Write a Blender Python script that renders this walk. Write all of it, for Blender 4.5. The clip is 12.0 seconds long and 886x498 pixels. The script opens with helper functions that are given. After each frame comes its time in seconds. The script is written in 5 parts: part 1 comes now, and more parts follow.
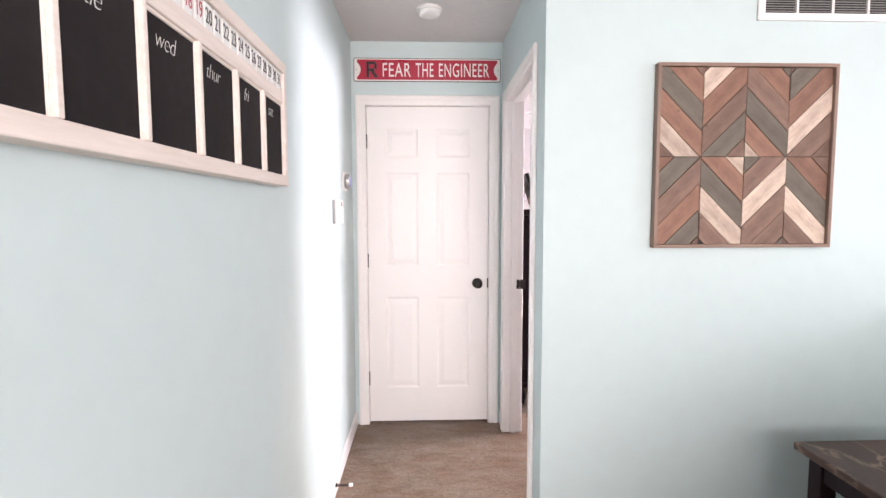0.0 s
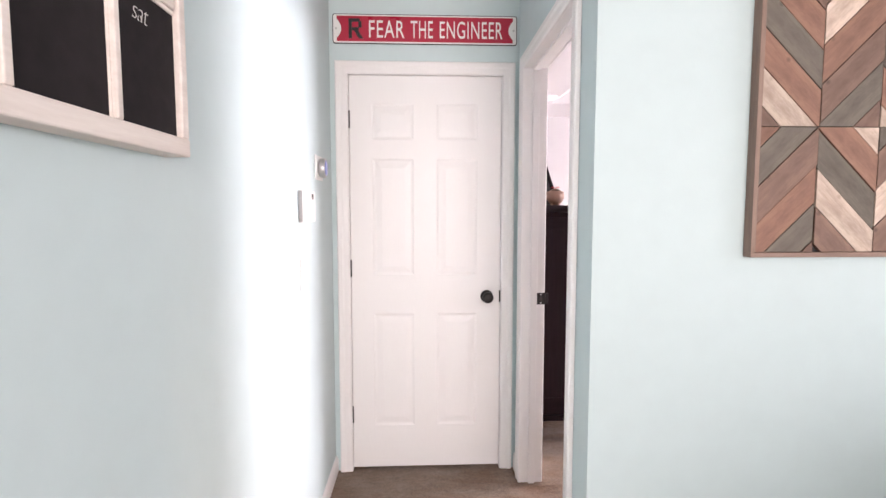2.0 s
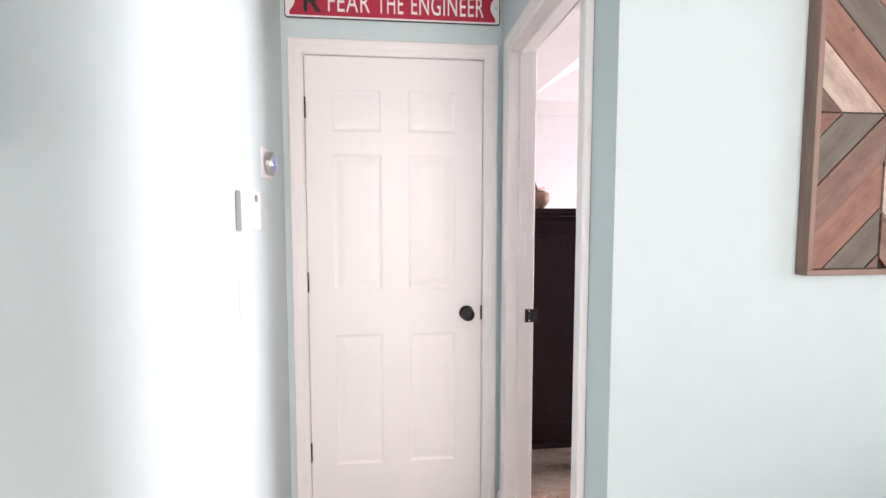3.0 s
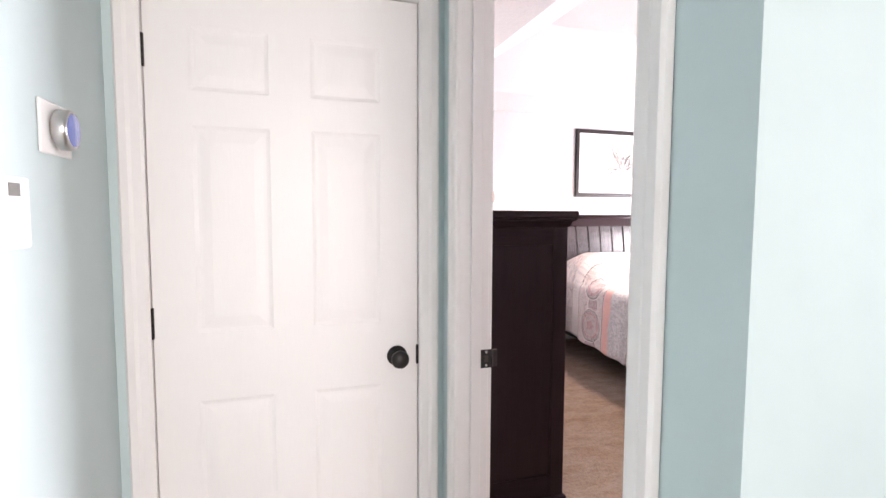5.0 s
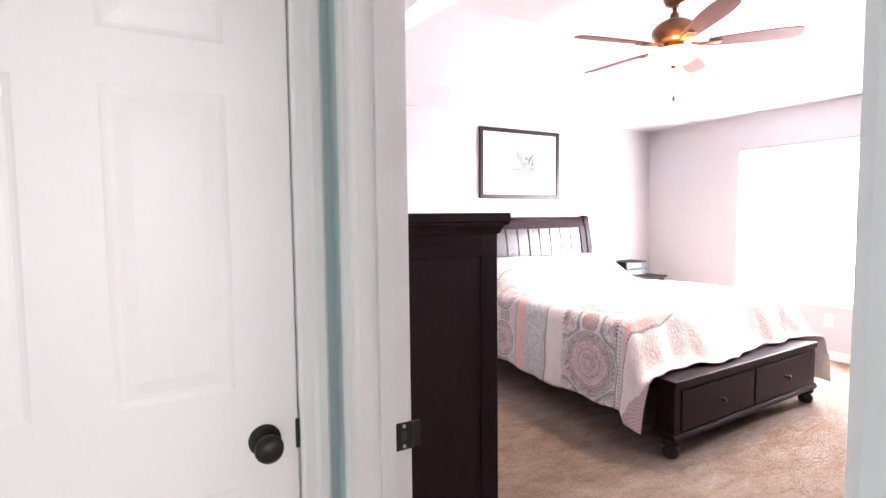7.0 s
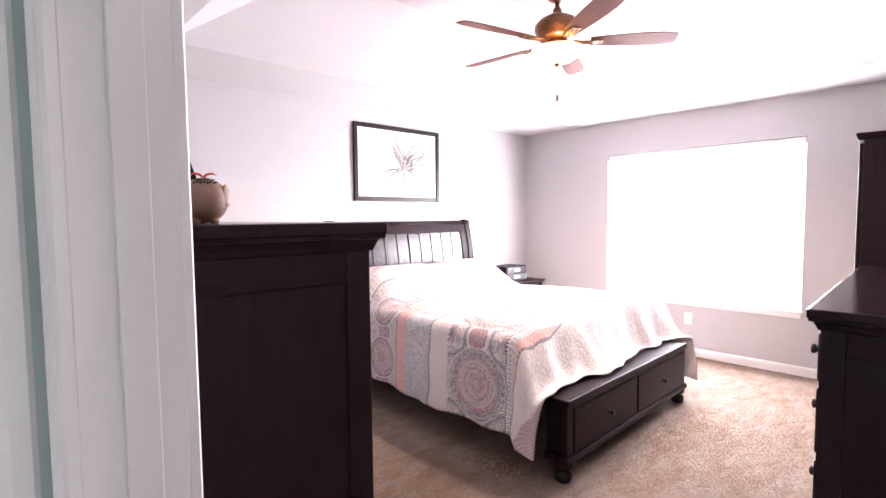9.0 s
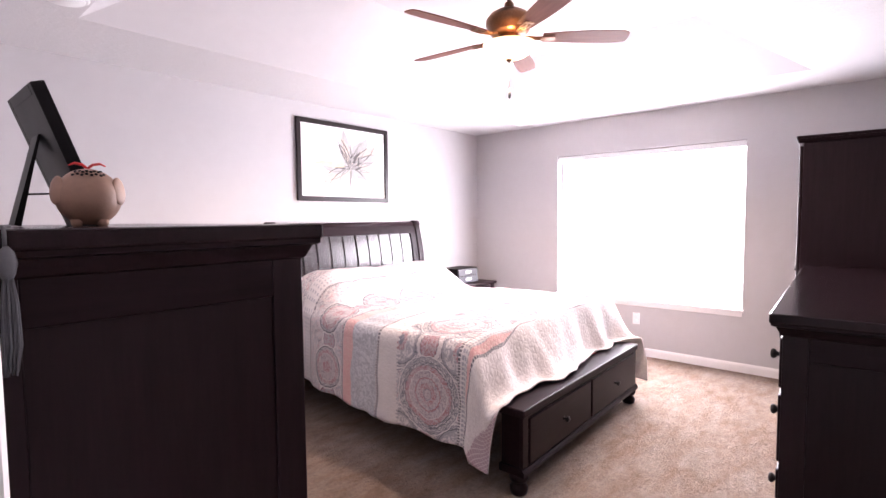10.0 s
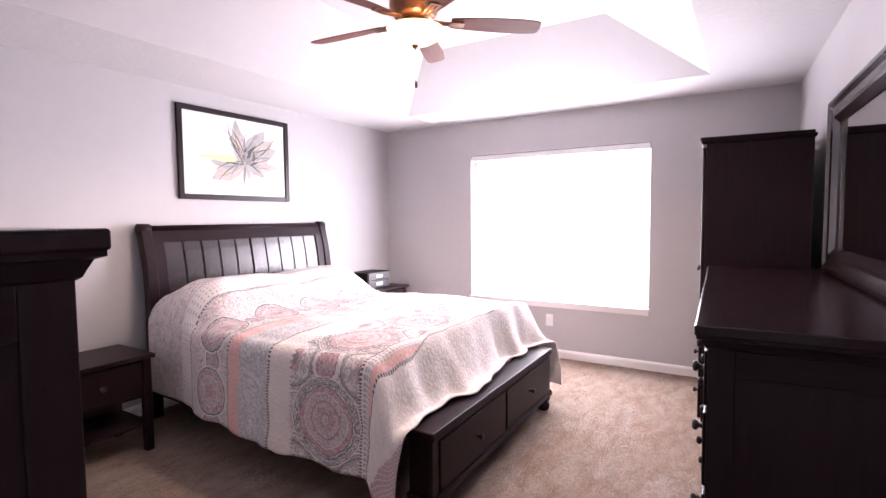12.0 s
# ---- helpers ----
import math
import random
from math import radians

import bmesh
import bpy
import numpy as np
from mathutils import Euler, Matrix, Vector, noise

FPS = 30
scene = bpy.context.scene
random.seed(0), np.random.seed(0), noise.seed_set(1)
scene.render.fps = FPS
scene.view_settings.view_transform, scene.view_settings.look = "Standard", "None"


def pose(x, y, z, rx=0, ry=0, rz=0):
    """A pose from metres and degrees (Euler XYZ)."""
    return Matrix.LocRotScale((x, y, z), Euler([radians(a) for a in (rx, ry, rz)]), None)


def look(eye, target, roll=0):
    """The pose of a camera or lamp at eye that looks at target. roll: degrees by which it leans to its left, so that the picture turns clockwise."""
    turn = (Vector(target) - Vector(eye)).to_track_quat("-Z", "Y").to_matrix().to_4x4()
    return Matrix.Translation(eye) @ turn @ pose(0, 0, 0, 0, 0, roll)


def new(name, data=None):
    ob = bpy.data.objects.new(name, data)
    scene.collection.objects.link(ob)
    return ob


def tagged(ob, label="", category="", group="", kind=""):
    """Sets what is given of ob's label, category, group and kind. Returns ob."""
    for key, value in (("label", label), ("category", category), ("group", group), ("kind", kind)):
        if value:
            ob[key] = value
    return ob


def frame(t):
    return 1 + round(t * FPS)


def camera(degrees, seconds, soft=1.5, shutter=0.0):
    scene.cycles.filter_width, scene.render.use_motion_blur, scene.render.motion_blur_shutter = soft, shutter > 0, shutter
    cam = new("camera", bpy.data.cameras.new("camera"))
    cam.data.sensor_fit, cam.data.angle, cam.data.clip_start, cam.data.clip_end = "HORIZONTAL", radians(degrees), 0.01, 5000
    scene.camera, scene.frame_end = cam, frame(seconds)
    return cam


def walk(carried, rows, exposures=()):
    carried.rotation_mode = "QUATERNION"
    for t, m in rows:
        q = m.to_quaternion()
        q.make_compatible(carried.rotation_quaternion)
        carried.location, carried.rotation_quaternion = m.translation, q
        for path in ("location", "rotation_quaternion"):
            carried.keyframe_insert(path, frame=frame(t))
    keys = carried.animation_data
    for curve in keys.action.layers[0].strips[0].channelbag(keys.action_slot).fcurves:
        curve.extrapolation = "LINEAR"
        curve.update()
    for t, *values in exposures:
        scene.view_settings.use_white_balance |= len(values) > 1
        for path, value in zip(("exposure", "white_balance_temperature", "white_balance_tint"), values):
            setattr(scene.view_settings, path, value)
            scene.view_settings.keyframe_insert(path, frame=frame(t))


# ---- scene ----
cam = camera(83.1, 12.0)
PATH = [
    (0, (0.085, -0.18, 1.392), (0.155, 1.813, 1.240), -0.1),
    (0.5, (0.095, -0.037, 1.384), (0.167, 1.955, 1.226), -0.1),
    (1, (0.104, 0.119, 1.379), (0.178, 2.112, 1.224), -0.1),
    (1.5, (0.099, 0.291, 1.385), (0.176, 2.284, 1.229), 0.0),
    (2, (0.078, 0.451, 1.374), (0.165, 2.443, 1.219), 0.0),
    (2.5, (0.064, 0.631, 1.390), (0.185, 2.621, 1.233), 0.0),
    (3, (0.068, 0.799, 1.387), (0.285, 2.781, 1.236), 0.0),
    (3.2, (0.075, 0.862, 1.388), (0.326, 2.84, 1.236), 0.0),
    (4.8, (0.056, 1.392, 1.385), (0.628, 3.311, 1.242), 0.1),
    (5, (0.074, 1.451, 1.39), (0.682, 3.358, 1.246), 0.2),
    (5.5, (0.097, 1.581, 1.401), (0.791, 3.457, 1.261), 0.1),
    (6, (0.13, 1.705, 1.392), (0.914, 3.542, 1.260), -0.2),
    (6.5, (0.178, 1.829, 1.397), (1.051, 3.623, 1.265), -0.5),
    (7, (0.245, 1.946, 1.39), (1.227, 3.684, 1.261), -0.6),
    (7.5, (0.308, 2.052, 1.392), (1.4, 3.722, 1.262), -0.6),
    (9.5, (0.571, 2.346, 1.413), (2.012, 3.727, 1.289), -0.5),
    (10, (0.628, 2.397, 1.411), (2.133, 3.707, 1.287), -0.5),
    (10.5, (0.706, 2.436, 1.4), (2.271, 3.676, 1.275), -0.6),
    (11, (0.777, 2.468, 1.4), (2.391, 3.643, 1.277), -0.5),
    (11.5, (0.849, 2.479, 1.405), (2.504, 3.596, 1.281), -0.6),
    (12, (0.897, 2.512, 1.411), (2.597, 3.559, 1.287), -0.5),
]
EXPOSURES = [(t, s, k, g) for t, s, k, g in ((0, 0.75, 6800, 24), (3, 0.66, 6780, 23), (5.5, 0.72, 6650, 19), (6.5, 0.60, 6560, 19), (7.5, 0.55, 6540, 20), (9.5, 0.17, 6480, 24), (12, -0.33, 6430, 27))]
walk(cam, [(t, look(eye, target, roll)) for t, eye, target, roll in PATH], EXPOSURES)

# ---- world and light ----
world = bpy.data.worlds.new("sky")
scene.world = world
world.use_nodes = True
_sky = world.node_tree.nodes.new("ShaderNodeTexSky")
_sky.sky_type, _sky.sun_disc = "NISHITA", False
_sky.sun_elevation, _sky.sun_rotation = radians(40), radians(100)
_bg = world.node_tree.nodes["Background"]
_bg.inputs["Strength"].default_value = 0.1
world.node_tree.links.new(_sky.outputs[0], _bg.inputs["Color"])


def area_lamp(name, m, w, h, watts, colour, spread=145):
    data = bpy.data.lights.new(name, "AREA")
    data.shape, data.size, data.size_y, data.energy, data.color = "RECTANGLE", w, h, watts, colour
    ob = new(name, data)
    ob.matrix_basis = m
    data.spread = radians(spread)
    return ob


# daylight in the bedroom window, and in the living room's windows behind the walker
area_lamp("window_daylight", look((5.838, 4.2, 1.32), (1.838, 4.2, 1.16)), 1.76, 1.44, 250, (0.95, 0.96, 1.0), 172)
area_lamp("living_daylight", look((1.2, -3.55, 1.45), (1.2, 0, 1.10)), 2.5, 1.7, 97, (1.0, 0.985, 0.93))
area_lamp("living_side_daylight", look((3.85, -0.1, 1.80), (0, -0.1, 1.80)), 2.3, 0.95, 9.5, (0.88, 0.95, 1.0))
# the lit bulb of the ceiling fan, shining down out of its bowl
bulb = bpy.data.lights.new("fan_bulb", "SPOT")
bulb.energy, bulb.color, bulb.shadow_soft_size = 110, (1.0, 0.79, 0.58), 0.06
bulb.spot_size, bulb.spot_blend = radians(165), 0.35
new("fan_bulb", bulb).matrix_basis = pose(3.222, 4.112, 2.30)
# two bulbs that look up over the rim of the bowl
for _a in (40, 220):
    _up = bpy.data.lights.new("fan_upper_bulb", "POINT")
    _up.energy, _up.color, _up.shadow_soft_size = 3.0, (1.0, 0.56, 0.24), 0.02
    new("fan_upper_bulb", _up).matrix_basis = pose(3.222 + 0.126 * math.cos(radians(_a)), 4.112 + 0.126 * math.sin(radians(_a)), 2.456)

# ---- materials ----


class Nodes:
    """A small writer of node trees."""

    def __init__(self, name):
        self.mat = bpy.data.materials.new(name)
        self.mat.use_nodes = True
        self.t = self.mat.node_tree
        self.bsdf = self.t.nodes["Principled BSDF"]

    def put(self, sock, value):
        if isinstance(value, bpy.types.NodeSocket):
            self.t.links.new(value, sock)
        elif value is not None:
            if isinstance(value, (tuple, list)) and len(value) == 3 and sock.type == "RGBA":
                value = (*value, 1)
            sock.default_value = value

    def node(self, kind, out=0, props=(), **ins):
        n = self.t.nodes.new(kind)
        for k, v in props:
            if k == "operation":
                n.operation = v
            elif k == "feature":
                n.feature = v
        for k, v in ins.items():
            self.put(n.inputs[int(k[1:]) if k[1:].isdigit() else k.replace("_", " ")], v)
        return n.outputs[out]

    def m(self, op, a, b=0.0, c=None):
        return self.node("ShaderNodeMath", props=(("operation", op),), i0=a, i1=b, **({} if c is None else {"i2": c}))

    def mix(self, f, a, b, blend="MIX"):
        n = self.t.nodes.new("ShaderNodeMix")
        n.data_type, n.blend_type = "RGBA", blend
        self.put(n.inputs[0], f), self.put(n.inputs[6], a), self.put(n.inputs[7], b)
        return n.outputs[2]

    def ramp(self, f, stops, step=False):
        n = self.t.nodes.new("ShaderNodeValToRGB")
        r = n.color_ramp
        r.interpolation = "CONSTANT" if step else "LINEAR"
        while len(r.elements) < len(stops):
            r.elements.new(0.5)
        for e, (p, c) in zip(r.elements, stops):
            e.position = p
            e.color = (*c, 1) if not isinstance(c, (int, float)) else (c, c, c, 1)
        self.put(n.inputs[0], f)
        return n.outputs[0]

    def coords(self, stretch=(1, 1, 1), turn=(0, 0, 0)):
        n = self.t.nodes.new("ShaderNodeMapping")
        n.inputs["Scale"].default_value = stretch
        n.inputs["Rotation"].default_value = [radians(a) for a in turn]
        self.put(n.inputs[0], self.node("ShaderNodeTexCoord", 3))
        return n.outputs[0]

    def noise(self, vec, scale, detail=4.0, rough=0.55, out=0):
        return self.node("ShaderNodeTexNoise", out, Vector=vec, Scale=scale, Detail=detail, Roughness=rough)

    def bump(self, height, strength, distance):
        b = self.node("ShaderNodeBump", Height=height, Strength=strength, Distance=distance)
        self.put(self.bsdf.inputs["Normal"], b)

    def finish(self, colour, rough, metal=0.0, spec=None):
        self.put(self.bsdf.inputs["Base Color"], colour)
        self.put(self.bsdf.inputs["Roughness"], rough)
        self.bsdf.inputs["Metallic"].default_value = metal
        if spec is not None:
            self.bsdf.inputs["Specular IOR Level"].default_value = spec
        return self.mat


def scaled(c, k):
    return tuple(min(1, v * k) for v in c)


def plain(name, c, rough=0.5, metal=0.0, var=0.06, scale=3.0, fine=60.0, bump=0.15, depth=0.001, stretch=(1, 1, 1), spec=None):
    """Paint, plastic or metal: two scales of variation, slightly uneven gloss and relief."""
    n = Nodes(name)
    v = n.coords(stretch)
    big, small = n.noise(v, scale), n.noise(v, fine, 3)
    mixed = n.m("ADD", n.m("MULTIPLY", big, 0.7), n.m("MULTIPLY", small, 0.3))
    col = n.ramp(mixed, [(0.3, scaled(c, 1 - var)), (0.7, scaled(c, 1 + var))])
    n.bump(small, bump, depth)
    return n.finish(col, n.ramp(big, [(0.3, max(0.02, rough - 0.06)), (0.7, min(1, rough + 0.06))]), metal, spec)


def wood(name, dark, light, rough, axis=0, scale=1.0, bump=0.2, spec=None, knots=None, uneven=0.045):
    """Wood with grain along an axis (0, 1, 2); knots: the colour of knots and stains in rough timber; uneven: how much the gloss varies."""
    n = Nodes(name)
    st = [14.0 * scale] * 3
    st[axis] = 1.1 * scale
    v = n.coords(st)
    grain = n.noise(v, 3.0, 8, 0.65)
    fine = n.noise(v, 16.0, 4, 0.6)
    col = n.ramp(n.m("ADD", n.m("MULTIPLY", grain, 0.7), n.m("MULTIPLY", fine, 0.3)), [(0.32, dark), (0.68, light)])
    if knots:
        spot = n.node("ShaderNodeTexVoronoi", 0, Vector=n.coords((1, 2.2, 1)), Scale=13.0)
        col = n.mix(n.m("MULTIPLY", n.ramp(spot, [(0.05, 1.0), (0.14, 0.0)]), 0.8), col, knots)
        stain = n.noise(n.coords((1.6, 5.0, 5.0)), 4.5, 5, 0.7)
        col = n.mix(n.ramp(stain, [(0.44, 0.0), (0.66, 0.65)]), col, scaled(dark, 0.72))
        shade = n.ramp(n.node("ShaderNodeObjectInfo", 5), [(0.0, 0.84), (1.0, 1.12)])
        col = n.mix(1.0, col, shade, "MULTIPLY")
    n.bump(grain, bump, 0.002)
    return n.finish(col, n.ramp(fine, [(0.3, rough - uneven), (0.7, rough + uneven)]), 0.0, spec)


def wall_paint(name, c):
    n = Nodes(name)
    v = n.coords()
    big, peel, mid = n.noise(v, 1.1, 3), n.noise(v, 130, 3, 0.6), n.noise(v, 14, 3)
    col = n.ramp(n.m("ADD", n.m("MULTIPLY", big, 0.6), n.m("MULTIPLY", mid, 0.4)), [(0.3, scaled(c, 0.965)), (0.7, scaled(c, 1.03))])
    n.bump(n.m("ADD", peel, n.m("MULTIPLY", mid, 0.5)), 0.13, 0.0012)
    return n.finish(col, 0.62, 0.0, 0.3)


def knockdown(name, c):
    n = Nodes(name)
    v = n.coords()
    blobs = n.ramp(n.noise(v, 26, 5, 0.6), [(0.47, 0.0), (0.56, 1.0)])
    col = n.mix(n.noise(v, 1.5, 3), scaled(c, 0.96), c)
    n.bump(n.m("ADD", blobs, n.m("MULTIPLY", n.noise(v, 140, 3), 0.25)), 0.27, 0.004)
    return n.finish(col, 0.85, 0.0, 0.2)


def carpet_pile(name):
    n = Nodes(name)
    v = n.coords()
    worn = n.noise(v, 1.3, 4, 0.6)
    brushed = n.noise(n.coords((1.0, 2.6, 1.0), (0, 0, 28)), 4.5, 5, 0.65)
    tuft = n.noise(v, 170, 4, 0.7)
    clump = n.noise(v, 48, 4, 0.7)
    base = n.ramp(n.m("ADD", n.m("MULTIPLY", worn, 0.45), n.m("MULTIPLY", brushed, 0.55)), [(0.38, (0.290, 0.196, 0.145)), (0.50, (0.345, 0.260, 0.208)), (0.62, (0.395, 0.318, 0.268))])
    fleck = n.ramp(n.m("ADD", n.m("MULTIPLY", tuft, 0.6), n.m("MULTIPLY", clump, 0.4)), [(0.34, 0.62), (0.66, 1.20)])
    tread = n.node("ShaderNodeTexNoise", 0, Vector=n.coords((1.0, 1.5, 1.0), (0, 0, -20)), Scale=9.0, Detail=5.0, Roughness=0.66, Distortion=0.25)
    base = n.mix(1.0, base, n.ramp(tread, [(0.36, 0.86), (0.47, 0.98), (0.64, 1.07)]), "MULTIPLY")
    n.bump(n.m("ADD", n.m("MULTIPLY", tread, 2.5), n.m("ADD", tuft, n.m("MULTIPLY", clump, 1.6))), 0.9, 0.012)
    return n.finish(n.mix(1.0, base, fleck, "MULTIPLY"), 0.98, 0.0, 0.05)


TEAL = wall_paint("teal_wall_paint", (0.545, 0.645, 0.652))
GREY = wall_paint("grey_wall_paint", (0.490, 0.476, 0.482))
CEIL = knockdown("knockdown_ceiling", (0.66, 0.645, 0.648))
SMOOTH_CEIL = wall_paint("smooth_ceiling_paint", (0.575, 0.56, 0.567))
WHITE = plain("white_trim_paint", (0.80, 0.775, 0.765), 0.38, var=0.03, bump=0.08)
DOORW = plain("white_door_paint", (0.80, 0.775, 0.765), 0.42, var=0.025, fine=140, bump=0.18, depth=0.0008, stretch=(1, 1, 0.15))
PLASTIC = plain("white_plastic", (0.78, 0.78, 0.77), 0.35, var=0.02, bump=0.04)
BRONZE = plain("dark_bronze", (0.028, 0.024, 0.024), 0.42, 0.55, var=0.25, scale=20, bump=0.1)
BRASS = plain("worn_brass", (0.42, 0.27, 0.12), 0.32, 1.0, var=0.2, scale=25, bump=0.1)
STEEL = plain("brushed_steel", (0.55, 0.54, 0.53), 0.3, 1.0, var=0.1, bump=0.05)
BLACK = plain("black_plastic", (0.008, 0.0065, 0.0075), 0.5, var=0.2, bump=0.05, spec=0.12)
CARPET = carpet_pile("tan_carpet")
ESPRESSO = ((0.0118, 0.0054, 0.0072), (0.0200, 0.0096, 0.0125))
ESP = wood("espresso_wood", *ESPRESSO, 0.36, 2, 1.0, 0.003, 0.14, uneven=0.02)
ESP_X = wood("espresso_wood_lengthwise", *ESPRESSO, 0.40, 0, 1.0, 0.004, 0.10, uneven=0.02)
ESP_Y = wood("espresso_wood_crosswise", *ESPRESSO, 0.40, 1, 1.0, 0.004, 0.10, uneven=0.02)
ESP_TOP = wood("polished_espresso_top", *ESPRESSO, 0.19, 0, 1.0, 0.0, 0.16, uneven=0.004)
ESP_GLOSS = wood("espresso_lacquer", *ESPRESSO, 0.27, 2, 1.0, 0.0, 0.6, uneven=0.006)
CREAM = wood("cream_washed_wood", (0.66, 0.57, 0.52), (0.82, 0.74, 0.69), 0.6, 1, 1.0, 0.25)
SLATE = plain("chalkboard", (0.021, 0.0175, 0.0185), 0.85, spec=0.15, var=0.35, scale=5, fine=35, bump=0.1)
CHALK = plain("chalk", (0.75, 0.74, 0.72), 0.9, var=0.1)
RED = plain("red_enamel", (0.42, 0.018, 0.045), 0.3, var=0.06, bump=0.05)
ENAMEL = plain("white_enamel", (0.80, 0.79, 0.77), 0.3, var=0.03, bump=0.05)
INK = plain("black_enamel", (0.02, 0.02, 0.022), 0.3, var=0.1)
DARK = plain("dark_void", (0.02, 0.02, 0.02), 0.9, var=0.2)

# ---- builders ----


def box(bm, x0, x1, y0, y1, z0, z1, bevel=0.0, seg=2):
    made = bmesh.ops.create_cube(bm, size=1)["verts"]
    for v in made:
        v.co = ((x0 + x1) / 2 + v.co.x * (x1 - x0), (y0 + y1) / 2 + v.co.y * (y1 - y0), (z0 + z1) / 2 + v.co.z * (z1 - z0))
    if bevel > 0:
        edges = list({e for v in made for e in v.link_edges})
        bmesh.ops.bevel(bm, geom=edges, offset=bevel, segments=seg, affect="EDGES", profile=0.5)


def boxes(*rows, bevel=0.0):
    bm = bmesh.new()
    for r in rows:
        box(bm, *r, bevel=bevel)
    return bm


def lathe(bm, rings, n=24, m=None):
    """A turned solid: rings of (radius, height) about z, then moved by m."""
    loops = []
    m = m or Matrix()
    for r, z in rings:
        loops.append([bm.verts.new(m @ Vector((max(r, 1e-5) * math.cos(2 * math.pi * i / n), max(r, 1e-5) * math.sin(2 * math.pi * i / n), z))) for i in range(n)])
    for a, b in zip(loops, loops[1:]):
        for i in range(n):
            f = bm.faces.new((a[i], a[(i + 1) % n], b[(i + 1) % n], b[i]))
            f.smooth = True
    bm.faces.new(list(reversed(loops[0])))
    bm.faces.new(loops[-1])


def turned(rings, n=24, m=None):
    bm = bmesh.new()
    lathe(bm, rings, n, m)
    return bm


def extrude(bm, outline, a, b, axis):
    """A prism: a 2D outline, drawn out along an axis from a to b."""
    def at(p, d):
        return {"x": (d, p[0], p[1]), "y": (p[0], d, p[1]), "z": (p[0], p[1], d)}[axis]
    lo = [bm.verts.new(at(p, a)) for p in outline]
    hi = [bm.verts.new(at(p, b)) for p in outline]
    k = len(outline)
    for i in range(k):
        bm.faces.new((lo[i], lo[(i + 1) % k], hi[(i + 1) % k], hi[i]))
    bm.faces.new(list(reversed(lo)))
    bm.faces.new(hi)


def prism(outline, a, b, axis, bevel=0.0):
    bm = bmesh.new()
    extrude(bm, outline, a, b, axis)
    bmesh.ops.recalc_face_normals(bm, faces=bm.faces)
    if bevel:
        bmesh.ops.bevel(bm, geom=list(bm.edges), offset=bevel, segments=2, affect="EDGES", profile=0.5)
    return bm


def tube(bm, pts, r, n=8):
    """A round rod along points."""
    loops = []
    pts = [Vector(p) for p in pts]
    for i, p in enumerate(pts):
        d = (pts[min(i + 1, len(pts) - 1)] - pts[max(i - 1, 0)]).normalized()
        a = d.orthogonal().normalized() if i == 0 else (a - d * a.dot(d)).normalized()
        b = d.cross(a)
        rr = r[i] if isinstance(r, (list, tuple)) else r
        loops.append([bm.verts.new(p + a * (rr * math.cos(2 * math.pi * k / n)) + b * (rr * math.sin(2 * math.pi * k / n))) for k in range(n)])
    for p, q in zip(loops, loops[1:]):
        for k in range(n):
            bm.faces.new((p[k], p[(k + 1) % n], q[(k + 1) % n], q[k])).smooth = True
    bm.faces.new(list(reversed(loops[0])))
    bm.faces.new(loops[-1])


def rod(pts, r, n=8):
    bm = bmesh.new()
    tube(bm, pts, r, n)
    return bm


def mesh_of(name, bm, material):
    me = bpy.data.meshes.new(name)
    bm.normal_update()
    bm.to_mesh(me)
    bm.free()
    me.materials.append(material)
    return me


def part(name, bm, material, parent, label="", m=None):
    """One mesh object under a thing or under a part, in its parent's space."""
    ob = new(name, bm if isinstance(bm, bpy.types.Mesh) else mesh_of(name, bm, material))
    ob.parent = parent
    if m is not None:
        ob.matrix_basis = m
    return tagged(ob, label)


def thing(name, label, category, m=None, group=""):
    ob = new(name)
    ob.empty_display_size = 0.1
    ob.matrix_basis = m or Matrix()
    return tagged(ob, label, category, group)


def structure(name, bm, material, label=""):
    return tagged(new(name, mesh_of(name, bm, material)), label, kind="structure")


def writing(text, size, depth, m, squeeze=1.0, spacing=1.0, width=None, height=None, slant=0.0, thin=0.0):
    """Letters as a mesh, standing in the xy plane and moved by m; width and height fit them to a size."""
    cu = bpy.data.curves.new("letters", "FONT")
    cu.body, cu.size, cu.extrude, cu.align_x, cu.align_y, cu.space_character = text, size, depth, "CENTER", "CENTER", spacing
    cu.offset = -thin
    ob = bpy.data.objects.new("letters", cu)
    scene.collection.objects.link(ob)
    me = bpy.data.meshes.new_from_object(ob.evaluated_get(bpy.context.evaluated_depsgraph_get()))
    bpy.data.objects.remove(ob)
    bm = bmesh.new()
    bm.from_mesh(me)
    bpy.data.meshes.remove(me)
    if width:
        xs, ys = [v.co.x for v in bm.verts], [v.co.y for v in bm.verts]
        for v in bm.verts:
            v.co.x = (v.co.x - (min(xs) + max(xs)) / 2) * width / (max(xs) - min(xs))
            v.co.y = (v.co.y - (min(ys) + max(ys)) / 2) * height / (max(ys) - min(ys))
    for v in bm.verts:
        v.co.x += slant * v.co.y
    bmesh.ops.transform(bm, matrix=m @ Matrix.Diagonal((squeeze, 1, 1, 1)), verts=bm.verts)
    return bm


